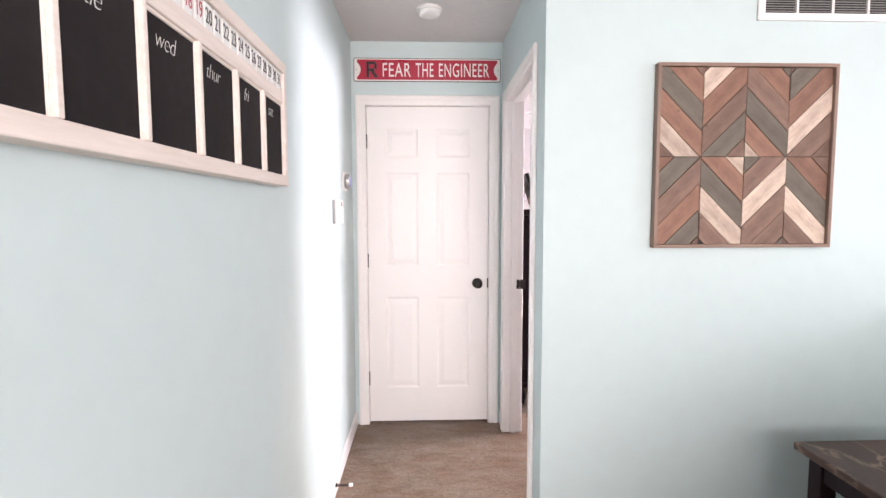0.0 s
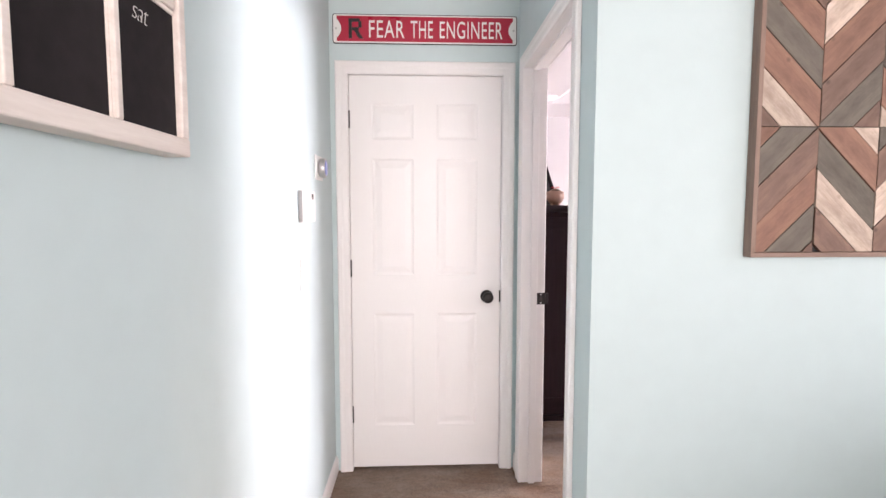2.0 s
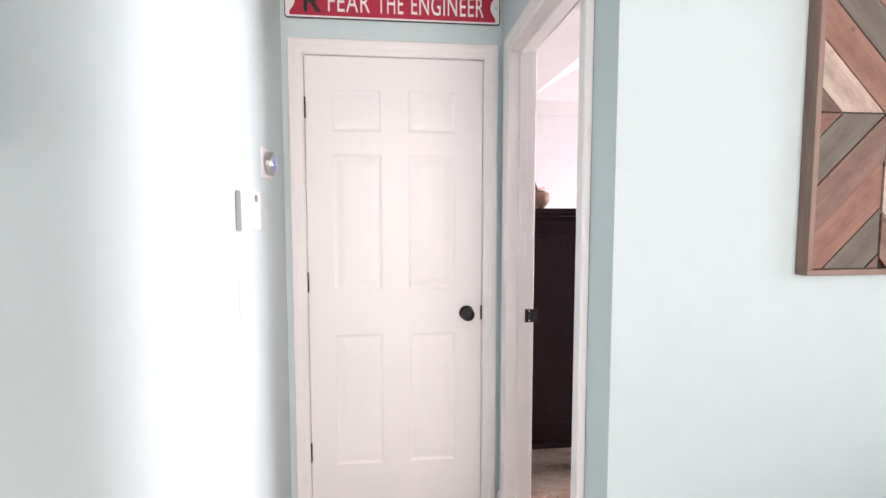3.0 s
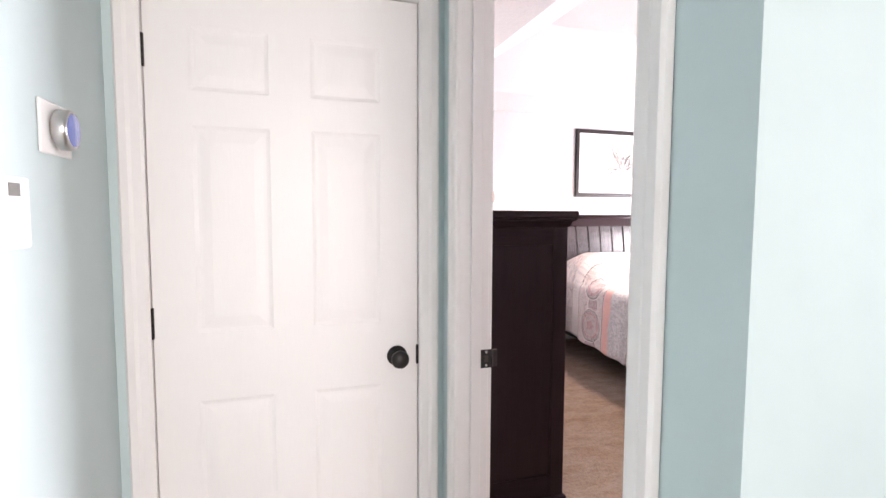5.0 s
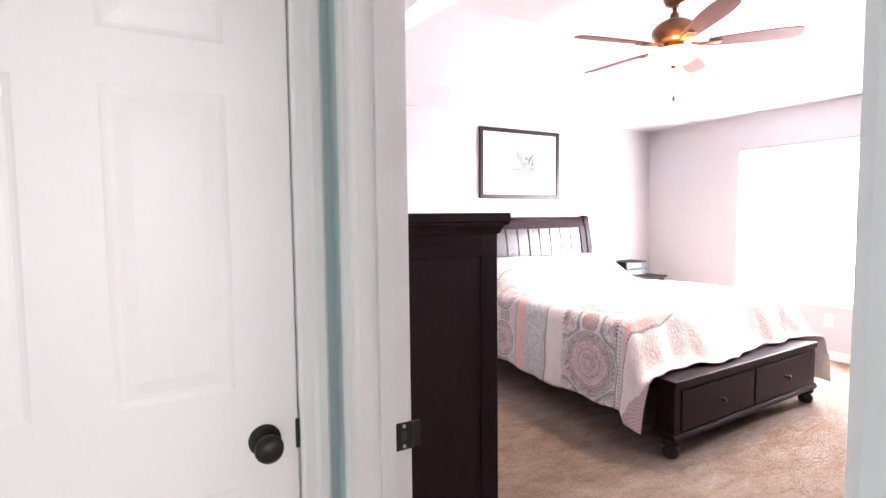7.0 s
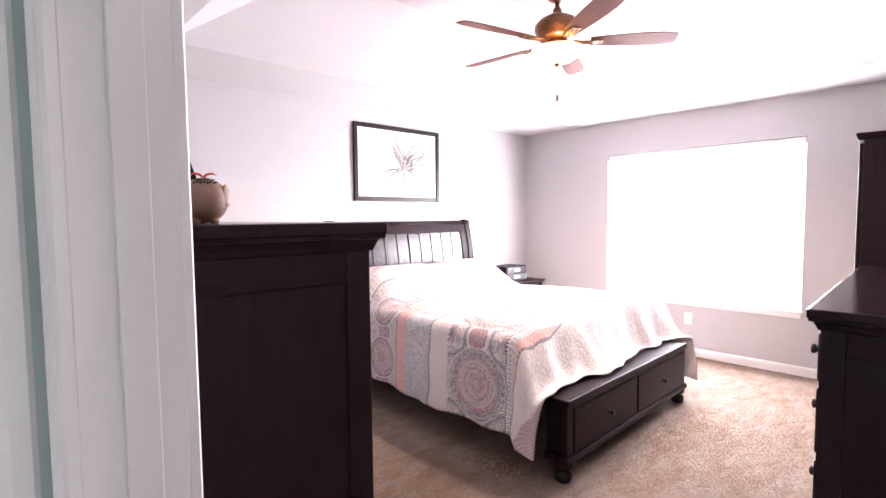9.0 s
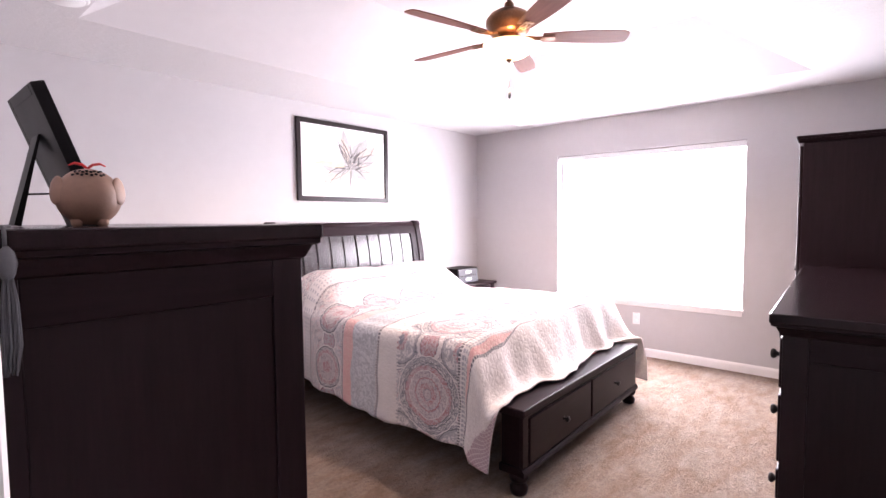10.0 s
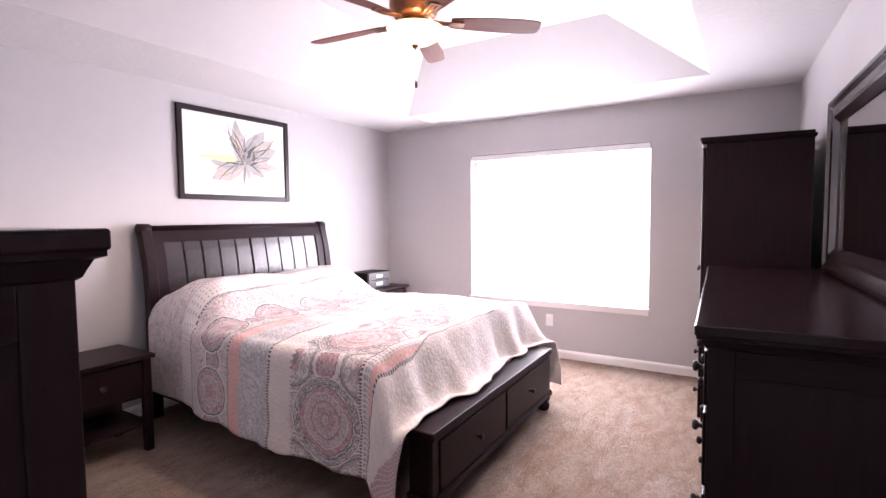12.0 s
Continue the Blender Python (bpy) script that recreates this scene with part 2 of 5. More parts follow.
# ---- setting ----
XL, XR, YE, YA = -0.374, 0.577, 3.018, 1.878   # hall left, hall right, hall end, wall with the wooden art
HC = 2.44
BX0, BX1, BY1 = 0.672, 5.72, 6.25              # bedroom
D0, D1, DZ = 2.066, 2.862, 2.045               # bedroom doorway along y, and its height
LY0, LX1 = -3.6, 3.9                           # living room
WY0, WY1, WZ0, WZ1 = 3.288, 5.115, 0.565, 2.075  # bedroom window


def mirror_wall(x):
    return 2.205 - 0.047 * (5.72 - x)


structure("floor", boxes((XL - 0.2, BX1 + 0.2, LY0 - 0.2, BY1 + 0.2, -0.12, 0.0)), CARPET, "tan cut-pile carpet, brushed and worn in patches")
structure("wall_hall_side", boxes((XL - 0.12, XL, LY0, YE + 0.12, 0, HC)), TEAL, "pale teal painted wall of the hall")
structure("wall_hall_end", boxes((XL, -0.30, YE, YE + 0.12, 0, HC), (0.505, XR, YE, YE + 0.12, 0, HC), (-0.30, 0.505, YE, YE + 0.12, 2.06, HC)), TEAL, "pale teal wall round the closet door")
HALL_TURN = -0.50                              # the doorway wall stands this many degrees out of square


def hall_face(y):
    return XR + (YE - max(y, 2.0)) * math.tan(radians(HALL_TURN)) + (0.006 if y < 1.95 else 0.0)


bm = bmesh.new()
for ya, yb, za, zb in ((YA, D0 - 0.02, 0, HC), (D1 + 0.02, BY1, 0, HC), (D0 - 0.02, D1 + 0.02, DZ + 0.02, HC)):
    extrude(bm, [(hall_face(min(ya, YE)), ya), (BX0, ya), (BX0, yb), (hall_face(min(yb, YE)), yb)], za, zb, "z")
bmesh.ops.recalc_face_normals(bm, faces=bm.faces)
structure("wall_doorway", bm, TEAL, "teal wall with the bedroom doorway")
structure("wall_bedroom_near", boxes((BX0, BX0 + 0.006, D1 + 0.09, BY1, 0, HC), (BX0, BX0 + 0.006, D0 - 0.09, D1 + 0.09, DZ + 0.09, HC)), GREY, "light grey bedroom wall beside the doorway")
bm = bmesh.new()
extrude(bm, [(BX0, YA), (LX1, YA), (LX1, YA + 0.06), (BX0, YA + 0.06)], 0, HC, "z")
structure("wall_living", bm, TEAL, "pale teal wall that carries the wooden art")
bm = bmesh.new()
extrude(bm, [(BX0, YA + 0.06), (BX1 + 0.15, YA + 0.06), (BX1 + 0.15, mirror_wall(BX1 + 0.15)), (BX0, mirror_wall(BX0))], 0, HC, "z")
structure("wall_mirror", bm, GREY, "light grey wall behind the dresser")
structure("wall_headboard", boxes((BX0, BX1 + 0.15, BY1, BY1 + 0.12, 0, HC)), GREY, "light grey wall behind the bed")
structure("wall_window", boxes((BX1, BX1 + 0.15, YA, WY0, 0, HC), (BX1, BX1 + 0.15, WY1, BY1, 0, HC), (BX1, BX1 + 0.15, WY0, WY1, 0, WZ0 - 0.02), (BX1, BX1 + 0.15, WY0, WY1, WZ1, HC)), GREY, "light grey wall with the window")
structure("wall_living_far", boxes((LX1, LX1 + 0.12, LY0, -1.25, 0, HC), (LX1, LX1 + 0.12, 1.05, YA, 0, HC), (LX1, LX1 + 0.12, -1.25, 1.05, 0, 1.32), (LX1, LX1 + 0.12, -1.25, 1.05, 2.28, HC)), TEAL)
# out of view: low walls added to throw shade on the art wall's foot
structure("wall_low_partition", boxes((2.16, 2.26, -0.4, YA, 0, 1.0), (1.00, 2.26, -0.5, -0.4, 0, 1.00)), TEAL, "unseen low wall added to shade the foot of the living room wall")
structure("wall_living_back", boxes((XL, -0.08, LY0 - 0.12, LY0, 0, HC), (2.48, LX1, LY0 - 0.12, LY0, 0, HC), (-0.08, 2.48, LY0 - 0.12, LY0, 0, 0.45), (-0.08, 2.48, LY0 - 0.12, LY0, 2.25, HC)), TEAL)
structure("ceiling_hall", boxes((XL - 0.12, LX1 + 0.1, LY0 - 0.1, YA + 0.06, HC, HC + 0.1), (XL - 0.12, BX0, YA + 0.06, YE + 0.12, HC, HC + 0.1)), CEIL, "white knockdown-textured ceiling")

# tray ceiling of the bedroom: a flat border, four sloping faces, a flat middle
TX0, TX1, TY0, TY1, TZ, TR = 1.385, 5.09, 2.786, 5.50, 2.80, 0.61
bm = bmesh.new()
RING = [[(BX0, YA + 0.06), (BX1 + 0.15, YA + 0.06), (BX1 + 0.15, BY1), (BX0, BY1)], [(TX0, TY0), (TX1, TY0), (TX1, TY1), (TX0, TY1)]]
rims = [[bm.verts.new((x, y, z)) for x, y in RING[k]] for k, z in ((0, HC), (1, HC), (1, HC + 0.08), (0, HC + 0.08))]
for a, b in zip(rims, rims[1:] + rims[:1]):
    for i in range(4):
        bm.faces.new((a[i], a[(i + 1) % 4], b[(i + 1) % 4], b[i]))
bmesh.ops.recalc_face_normals(bm, faces=bm.faces)
structure("ceiling_bedroom", bm, CEIL, "textured white border of the tray ceiling")
bm = bmesh.new()
OUT = [(TX0, TY0), (TX1, TY0), (TX1, TY1), (TX0, TY1)]
INN = [(TX0 + TR, TY0 + TR), (TX1 - TR, TY0 + TR), (TX1 - TR, TY1 - TR), (TX0 + TR, TY1 - TR)]
rims = [[bm.verts.new((x, y, z)) for x, y in ring] for ring, z in ((OUT, HC + 0.0006), (INN, TZ), (INN, TZ + 0.06), (OUT, TZ + 0.06))]
for a, b in zip(rims, rims[1:] + rims[:1]):
    if a is rims[1]:
        continue
    for i in range(4):
        bm.faces.new((a[i], a[(i + 1) % 4], b[(i + 1) % 4], b[i]))
bm.faces.new(rims[1])
bm.faces.new(rims[2])
bmesh.ops.recalc_face_normals(bm, faces=bm.faces)
structure("ceiling_tray", bm, SMOOTH_CEIL, "raised tray ceiling with sloping sides")


def skirting(name, rows):
    """Baseboards: (x0, y0, x1, y1, nx, ny), the normal pointing into the room."""
    bm = bmesh.new()
    for x0, y0, x1, y1, nx, ny in rows:
        prof = [(0, 0), (0.013, 0), (0.013, 0.062), (0.009, 0.074), (0.004, 0.083), (0, 0.083)]
        a, b = [[bm.verts.new((x + nx * d, y + ny * d, z)) for d, z in prof] for x, y in ((x0, y0), (x1, y1))]
        k = len(prof)
        for i in range(k):
            bm.faces.new((a[i], a[(i + 1) % k], b[(i + 1) % k], b[i]))
        bm.faces.new(a), bm.faces.new(list(reversed(b)))
    bmesh.ops.recalc_face_normals(bm, faces=bm.faces)
    structure(name, bm, WHITE, "white painted baseboard")


skirting("baseboard_hall", [(XL, LY0, XL, YE, 1, 0), (hall_face(YA), YA, hall_face(D0), D0 - 0.066, -1, 0), (hall_face(D1), D1 + 0.066, XR, YE, -1, 0), (hall_face(YA), YA, LX1, YA, 0, -1)])
skirting("baseboard_bedroom", [(BX1, mirror_wall(BX1), BX1, BY1, -1, 0), (BX0 + 0.006, BY1, BX1, BY1, 0, -1), (BX0 + 0.006, D1 + 0.09, BX0 + 0.006, BY1, 1, 0), (BX0, mirror_wall(BX0), BX1, mirror_wall(BX1), 0, 1)])


def casing(name, label, w, h, m, width=0.064):
    """Moulded trim round an opening of w by h in its own xz plane, proud of it towards -y."""
    bm = bmesh.new()
    prof = [(0.0, 0.0), (0.0, -0.010), (0.008, -0.014), (0.030, -0.014), (0.040, -0.018), (width - 0.006, -0.018), (width, -0.013), (width, 0.0)]
    path = [((0, 0), (-1, 0)), ((0, h), (-1, 1)), ((w, h), (1, 1)), ((w, 0), (1, 0))]
    loops = [[bm.verts.new(m @ Vector((px + o * dx, d, pz + o * dz))) for o, d in prof] for (px, pz), (dx, dz) in path]
    k = len(prof)
    for a, b in zip(loops, loops[1:]):
        for i in range(k):
            bm.faces.new((a[i], a[(i + 1) % k], b[(i + 1) % k], b[i]))
    bm.faces.new(loops[0]), bm.faces.new(list(reversed(loops[-1])))
    bmesh.ops.recalc_face_normals(bm, faces=bm.faces)
    structure(name, bm, WHITE, label)


def jamb(name, w, h, d0, d1, m, stop):
    """The lining of an opening, with its door stop."""
    rows = [(-0.02, 0, d0, d1, 0, h + 0.02), (w, w + 0.02, d0, d1, 0, h + 0.02), (0, w, d0, d1, h, h + 0.02)]
    s0, s1 = stop
    rows += [(0, 0.011, s0, s1, 0, h), (w - 0.011, w, s0, s1, 0, h), (0.011, w - 0.011, s0, s1, h - 0.011, h)]
    bm = boxes(*rows, bevel=0.0015)
    bmesh.ops.transform(bm, matrix=m, verts=bm.verts)
    structure(name, bm, WHITE, "white painted door lining")


CLOSET = pose(-0.284, YE, 0)
casing("trim_closet", "white moulded door casing", 0.774, 2.048, CLOSET)
jamb("door_frame_closet", 0.774, 2.048, 0.0, 0.115, CLOSET, (0.052, 0.085))
DOORWAY = pose(hall_face(D1), D1, 0, 0, 0, -90 + HALL_TURN)
casing("trim_doorway", "white moulded casing of the bedroom doorway", D1 - D0, DZ, DOORWAY)
jamb("door_frame_bedroom", D1 - D0, DZ, 0.0, BX0 - hall_face(D1), DOORWAY, (0.036, 0.068))
casing("trim_doorway_bedroom", "white moulded casing on the bedroom side", D1 - D0, DZ, pose(BX0, D0, 0, 0, 0, 90))
structure("wall_closet_back", boxes((-0.6, XR, YE + 0.9, YE + 1.0, 0, HC)), TEAL)


# ---- closet door ----
def panel_door(name, w, h, m):
    """A six-panel door: its face at y = 0, towards -y."""
    ob = tagged(new(name), "closed white six-panel door with dark bronze hardware", kind="structure")
    ob.matrix_basis = m
    cols = [(0.113, 0.322), (0.440, 0.648)]
    rows = [(0.236, 0.834), (1.036, 1.630), (1.726, 1.904)]
    bm = bmesh.new()
    xs = [0, cols[0][0], cols[0][1], cols[1][0], cols[1][1], w]
    zs = [0.012] + [z for r in rows for z in r] + [h]
    for i in range(5):
        for j in range(7):
            if i % 2 == 1 and j % 2 == 1:
                continue
            box(bm, xs[i], xs[i + 1], 0, 0.035, zs[j], zs[j + 1])
    bmesh.ops.remove_doubles(bm, verts=bm.verts, dist=0.0001)
    part("slab", bm, DOORW, ob)
    for x0, x1 in cols:
        for z0, z1 in rows:
            bm = bmesh.new()
            steps = [(0.0, 0.0), (0.005, 0.0022), (0.012, 0.0042), (0.020, 0.0040), (0.040, 0.0016), (0.046, 0.0010)]
            loops = [[bm.verts.new(p) for p in ((x0 + o, d, z0 + o), (x1 - o, d, z0 + o), (x1 - o, d, z1 - o), (x0 + o, d, z1 - o))] for o, d in steps]
            for a, b in zip(loops, loops[1:]):
                for i in range(4):
                    bm.faces.new((a[i], a[(i + 1) % 4], b[(i + 1) % 4], b[i]))
            bm.faces.new(loops[-1])
            bmesh.ops.recalc_face_normals(bm, faces=bm.faces)
            part("door_panel", bm, DOORW, ob)
    return ob


door = panel_door("door_1", 0.769, 2.042, CLOSET @ pose(0.0025, 0.006, 0.004))
kx, kz = 0.700, 0.922
knob = part("doorknob", turned([(0.033, 0), (0.033, 0.004), (0.029, 0.009), (0.014, 0.012), (0.012, 0.030), (0.018, 0.036), (0.027, 0.043), (0.029, 0.052), (0.026, 0.062), (0.016, 0.068), (0.0, 0.069)], 28), BRONZE, door, "dark bronze round doorknob", pose(kx, 0, kz, 90))
part("latch_plate", boxes((0.764, 0.772, -0.006, 0.004, kz - 0.032, kz + 0.032), bevel=0.002), BRONZE, door, "dark bronze strike lip")
for hz in (1.825, 1.072, 0.30):
    bm = boxes((-0.010, 0.003, -0.004, 0.001, hz - 0.044, hz + 0.044), bevel=0.001)
    for k in range(5):
        lathe(bm, [(0.0055, 0), (0.0055, 0.0165)], 12, pose(-0.003, -0.006, hz - 0.044 + k * 0.0178))
    part("hinge", bm, BRONZE, door, "dark bronze butt hinge")

strike = thing("strike_plate", "dark bronze strike plate screwed to the doorway jamb", "strike plate", pose(0.672, D1 - 0.0005, 0.94))
bm = boxes((-0.028, 0.014, -0.0025, 0.0, -0.029, 0.029), bevel=0.001)
tube(bm, [(0.012, -0.001, z) for z in (-0.027, 0.027)], 0.004, 8)
box(bm, 0.012, 0.030, -0.003, 0.006, -0.027, 0.027, 0.0015)
part("plate", bm, BRONZE, strike)
# no hole is cut: a dark patch paints the shade inside it
part("latch_hole", boxes((-0.013, -0.001, -0.0032, -0.0026, -0.010, 0.010)), plain("latch_shadow", (0.05, 0.035, 0.03), 0.5), strike, "dark patch for the shade in the latch opening")
for z in (-0.021, 0.021):
    part("screw", turned([(0.004, 0), (0.0035, 0.0015)], 10), STEEL, strike, "", pose(-0.007, -0.0025, z, 90))

# ---- hall and living room ----

# chalkboard week calendar on the hall wall
cal = thing("chalkboard_calendar", "cream-washed wooden week calendar with black chalkboard panels, hung on the wall", "calendar", pose(XL, 0, 0))
PR, PITCH, PW = 1.344, 0.187, 0.166
y_lo = PR - 6 * PITCH - PW
CF = 0.044
part("bottom_rail", boxes((0, CF, y_lo - 0.053, 1.368, 1.467, 1.498), bevel=0.003), CREAM, cal)
part("top_rail", boxes((0, CF, y_lo - 0.053, 1.368, 1.797, 1.828), bevel=0.003), CREAM, cal)
part("middle_rail", boxes((0, CF - 0.004, y_lo - 0.02, 1.339, 1.708, 1.744), bevel=0.003), CREAM, cal)
for y0, y1 in ((y_lo - 0.053, y_lo), (PR, 1.368)):
    part("end_stile", boxes((0, CF - 0.001, y0, y1, 1.498, 1.797), bevel=0.003), CREAM, cal)
for k in range(7):
    y1 = PR - k * PITCH
    part("chalkboard_panel", boxes((0.004, 0.032, y1 - PW - 0.002, y1 + 0.002, 1.496, 1.710)), SLATE, cal, "black chalkboard panel")
    part("panel_moulding", boxes((0.012, CF - 0.009, y1 - PW, y1, 1.701, 1.7085), bevel=0.002), CREAM, cal)
    if k:
        gap = PITCH - PW
        part("mullion", boxes((0, CF - 0.009, y1, y1 + gap, 1.498, 1.708), (0.010, CF - 0.002, y1 + 0.004, y1 + gap - 0.004, 1.4985, 1.7075), bevel=0.002), CREAM, cal)
for k, word in enumerate(("sat", "fri", "thur", "wed", "tue", "mon", "sun")):
    y1 = PR - k * PITCH
    bm = writing(word, 0.044, 0.0002, pose(0.0324, y1 - PW / 2 - 0.016, 1.668, 0, 0, 90) @ pose(0, 0, 0, 90), 0.95, 0.92, slant=0.3, thin=0.0011)
    part("chalk_word", bm, CHALK, cal, "white chalk handwriting")
part("date_rail", boxes((0.0, 0.030, y_lo - 0.02, 1.326, 1.742, 1.799)), CREAM, cal)
TILE = mesh_of("date_tile", boxes((0, 0.006, -0.0165, 0.0165, -0.026, 0.026), bevel=0.001), PLASTIC)
for k in range(30):
    yc = 1.318 - k * 0.0428
    tile = part("date_tile", TILE, PLASTIC, cal, "", pose(0.030, yc, 1.7705))
    part("number", writing(str(31 - k), 0.043, 0.0003, pose(0.0066, 0, 0, 0, 0, 90) @ pose(0, 0, 0, 90), 0.72), RED if k in (12, 13) else INK, tile)

# thermostat, alarm keypad and light switch on the hall wall
th = thing("thermostat", "round steel thermostat on a white wall plate", "thermostat", pose(XL, 2.690, 1.558))
part("wall_plate", boxes((0, 0.006, -0.075, 0.075, -0.053, 0.053), bevel=0.004), PLASTIC, th)
part("dial_ring", turned([(0.034, 0), (0.042, 0.006), (0.042, 0.024), (0.039, 0.030), (0.034, 0.030), (0.034, 0.029)], 36), STEEL, th, "brushed steel dial", pose(0.006, 0.0, 0, 0, 90))
scr = Nodes("blue_display")
scr.bsdf.inputs["Emission Color"].default_value, scr.bsdf.inputs["Emission Strength"].default_value = (0.35, 0.42, 0.9, 1), 0.25
DISPLAY = scr.finish((0.05, 0.06, 0.12), 0.12)
part("display", turned([(0.0335, 0), (0.032, 0.002), (0.0, 0.003)], 36), DISPLAY, th, "blue lit display", pose(0.0355, 0.0, 0, 0, 90))
kp = thing("alarm_keypad", "white plastic alarm keypad with a small grey screen", "keypad", pose(XL, 2.42, 1.388))
part("body", boxes((0, 0.020, -0.100, 0.106, -0.062, 0.062), bevel=0.005), PLASTIC, kp)
# the shade on the keypad's near end, put in as a grey strip
part("side_trim", boxes((0.002, 0.016, -0.1035, -0.1005, -0.058, 0.058), bevel=0.001), plain("side_shade_grey", (0.34, 0.33, 0.33), 0.5), kp, "grey strip coloured as the keypad's shaded side")
part("screen", boxes((0.020, 0.0215, 0.030, 0.066, 0.028, 0.050)), plain("grey_lcd", (0.20, 0.20, 0.19), 0.2, var=0.1), kp, "grey screen")
part("flap", boxes((0.0202, 0.0222, -0.088, 0.026, -0.050, 0.050), bevel=0.001), PLASTIC, kp)
sw = thing("light_switch", "white wall switch plate with a rocker", "light switch", pose(XL, 2.36, 1.130))
part("plate", boxes((0, 0.006, -0.037, 0.037, -0.060, 0.060), bevel=0.003), PLASTIC, sw)
part("rocker", boxes((0.006, 0.010, -0.016, 0.016, -0.033, 0.033), bevel=0.002), PLASTIC, sw)

# spring door stop on the baseboard
ds = thing("door_stop", "spring door stop with a white rubber tip, screwed to the baseboard", "door stop", pose(XL + 0.013, 2.20, 0.048))
pts = [(0.008 + 0.058 * i / 120, 0.006 * math.cos(i * 0.62), 0.006 * math.sin(i * 0.62)) for i in range(121)]
part("spring", rod(pts, 0.0014, 5), BRONZE, ds, "dark coiled spring")
part("base", turned([(0.011, 0), (0.009, 0.006), (0.005, 0.010)], 16, pose(0, 0, 0, 0, 90)), BRONZE, ds)
part("tip", turned([(0.007, 0), (0.009, 0.004), (0.009, 0.016), (0.006, 0.020)], 16, pose(0.064, 0, 0, 0, 90)), PLASTIC, ds, "white rubber tip")

# enamel street sign over the closet door
SX, SZ = 0.1025, 2.266
sign = thing("street_sign", "red enamel street sign with white raised letters above the door", "sign", pose(SX, YE, SZ))


def rounded(w, h, r, n=6):
    out = []
    for cx, cy, a0 in ((w - r, h - r, 0), (-w + r, h - r, 90), (-w + r, -h + r, 180), (w - r, -h + r, 270)):
        out += [(cx + r * math.cos(radians(a0 + 90 * i / n)), cy + r * math.sin(radians(a0 + 90 * i / n))) for i in range(n + 1)]
    return out


part("back_plate", prism(rounded(0.4575, 0.0715, 0.012), -0.009, -0.004, "y"), INK, sign, "dark rim")
part("border", prism(rounded(0.4535, 0.0675, 0.010), -0.0105, -0.0075, "y"), ENAMEL, sign, "white border")
half = [(0.436 - 0.022 * max(0, 1 - ((k - 8) / 6.0) ** 2), 0.0605 * (1 - k / 8)) for k in range(17)]
face = half + [(-x, z) for x, z in reversed(half)]
part("red_field", prism(face, -0.0125, -0.0095, "y"), RED, sign, "red enamel field with notched ends")
for word, lo, hi in (("FEAR", -0.278, -0.104), ("THE", -0.073, 0.037), ("ENGINEER", 0.071, 0.384)):
    part("word", writing(word, 0.1, 0.0014, pose((lo + hi) / 2, -0.0132, -0.001, 90), width=hi - lo, height=0.082, spacing=1.1), ENAMEL, sign, "raised white lettering")
bm = boxes((-0.378, -0.362, -0.0145, -0.012, -0.048, 0.048), (-0.362, -0.322, -0.0145, -0.012, 0.032, 0.048), (-0.362, -0.328, -0.0145, -0.012, -0.010, 0.006), (-0.330, -0.314, -0.0145, -0.012, 0.004, 0.036), bevel=0.002)
extrude(bm, [(-0.352, -0.010), (-0.332, -0.010), (-0.305, -0.048), (-0.328, -0.048)], -0.0145, -0.012, "y")
part("emblem", bm, INK, sign, "dark emblem with pale outline")
bm = boxes((-0.384, -0.308, -0.0122, -0.0115, -0.053, 0.053), bevel=0.0003)
part("emblem_ground", bm, plain("grey_enamel", (0.33, 0.16, 0.17), 0.35), sign)
for x in (-0.440, 0.440):
    part("bolt", turned([(0.005, 0), (0.005, 0.002), (0.003, 0.004)], 12), STEEL, sign, "", pose(x, -0.0105, 0, 90))

# smoke detector on the hall ceiling
sd = thing("smoke_detector", "round white smoke detector on the hall ceiling", "smoke detector", pose(0.111, 2.503, HC, 180))
part("base", turned([(0.066, 0), (0.066, 0.010), (0.062, 0.014)], 36), PLASTIC, sd)
part("cover", turned([(0.058, 0.012), (0.056, 0.030), (0.046, 0.038), (0.030, 0.040), (0.0, 0.040)], 36), PLASTIC, sd)
part("test_button", turned([(0.012, 0.040), (0.011, 0.043), (0.0, 0.043)], 20), PLASTIC, sd)

# return-air grille high on the living wall
vg = thing("wall_vent", "white metal return-air grille with dark slots, high on the wall", "vent", pose(1.439, YA, 2.163))
VW, VH = 0.80, 0.235
part("frame", boxes((0, VW, -0.010, 0, 0, 0.030), (0, VW, -0.010, 0, VH - 0.030, VH), (0, 0.030, -0.010, 0, 0.030, VH - 0.030), (VW - 0.030, VW, -0.010, 0, 0.030, VH - 0.030), bevel=0.002), WHITE, vg)
# the wall is whole here; a dark sheet gives the shade behind the slats
part("duct", boxes((0.030, VW - 0.030, -0.0012, -0.0005, 0.030, VH - 0.030)), DARK, vg, "dark sheet that paints the shade behind the slots")
for k in range(1, 5):
    part("divider", boxes((k * 0.1485 + 0.010, k * 0.1485 + 0.020, -0.0095, -0.001, 0.030, VH - 0.030)), WHITE, vg)
SLAT = mesh_of("slat", prism([(-0.0015, 0.0), (-0.008, -0.006), (-0.0085, -0.0052), (-0.002, 0.001)], 0.030, VW - 0.030, "x"), plain("grey_slat", (0.30, 0.29, 0.29), 0.5))
for k in range(17):
    part("slat", SLAT, None, vg, "", pose(0, 0, 0.040 + k * 0.0098))

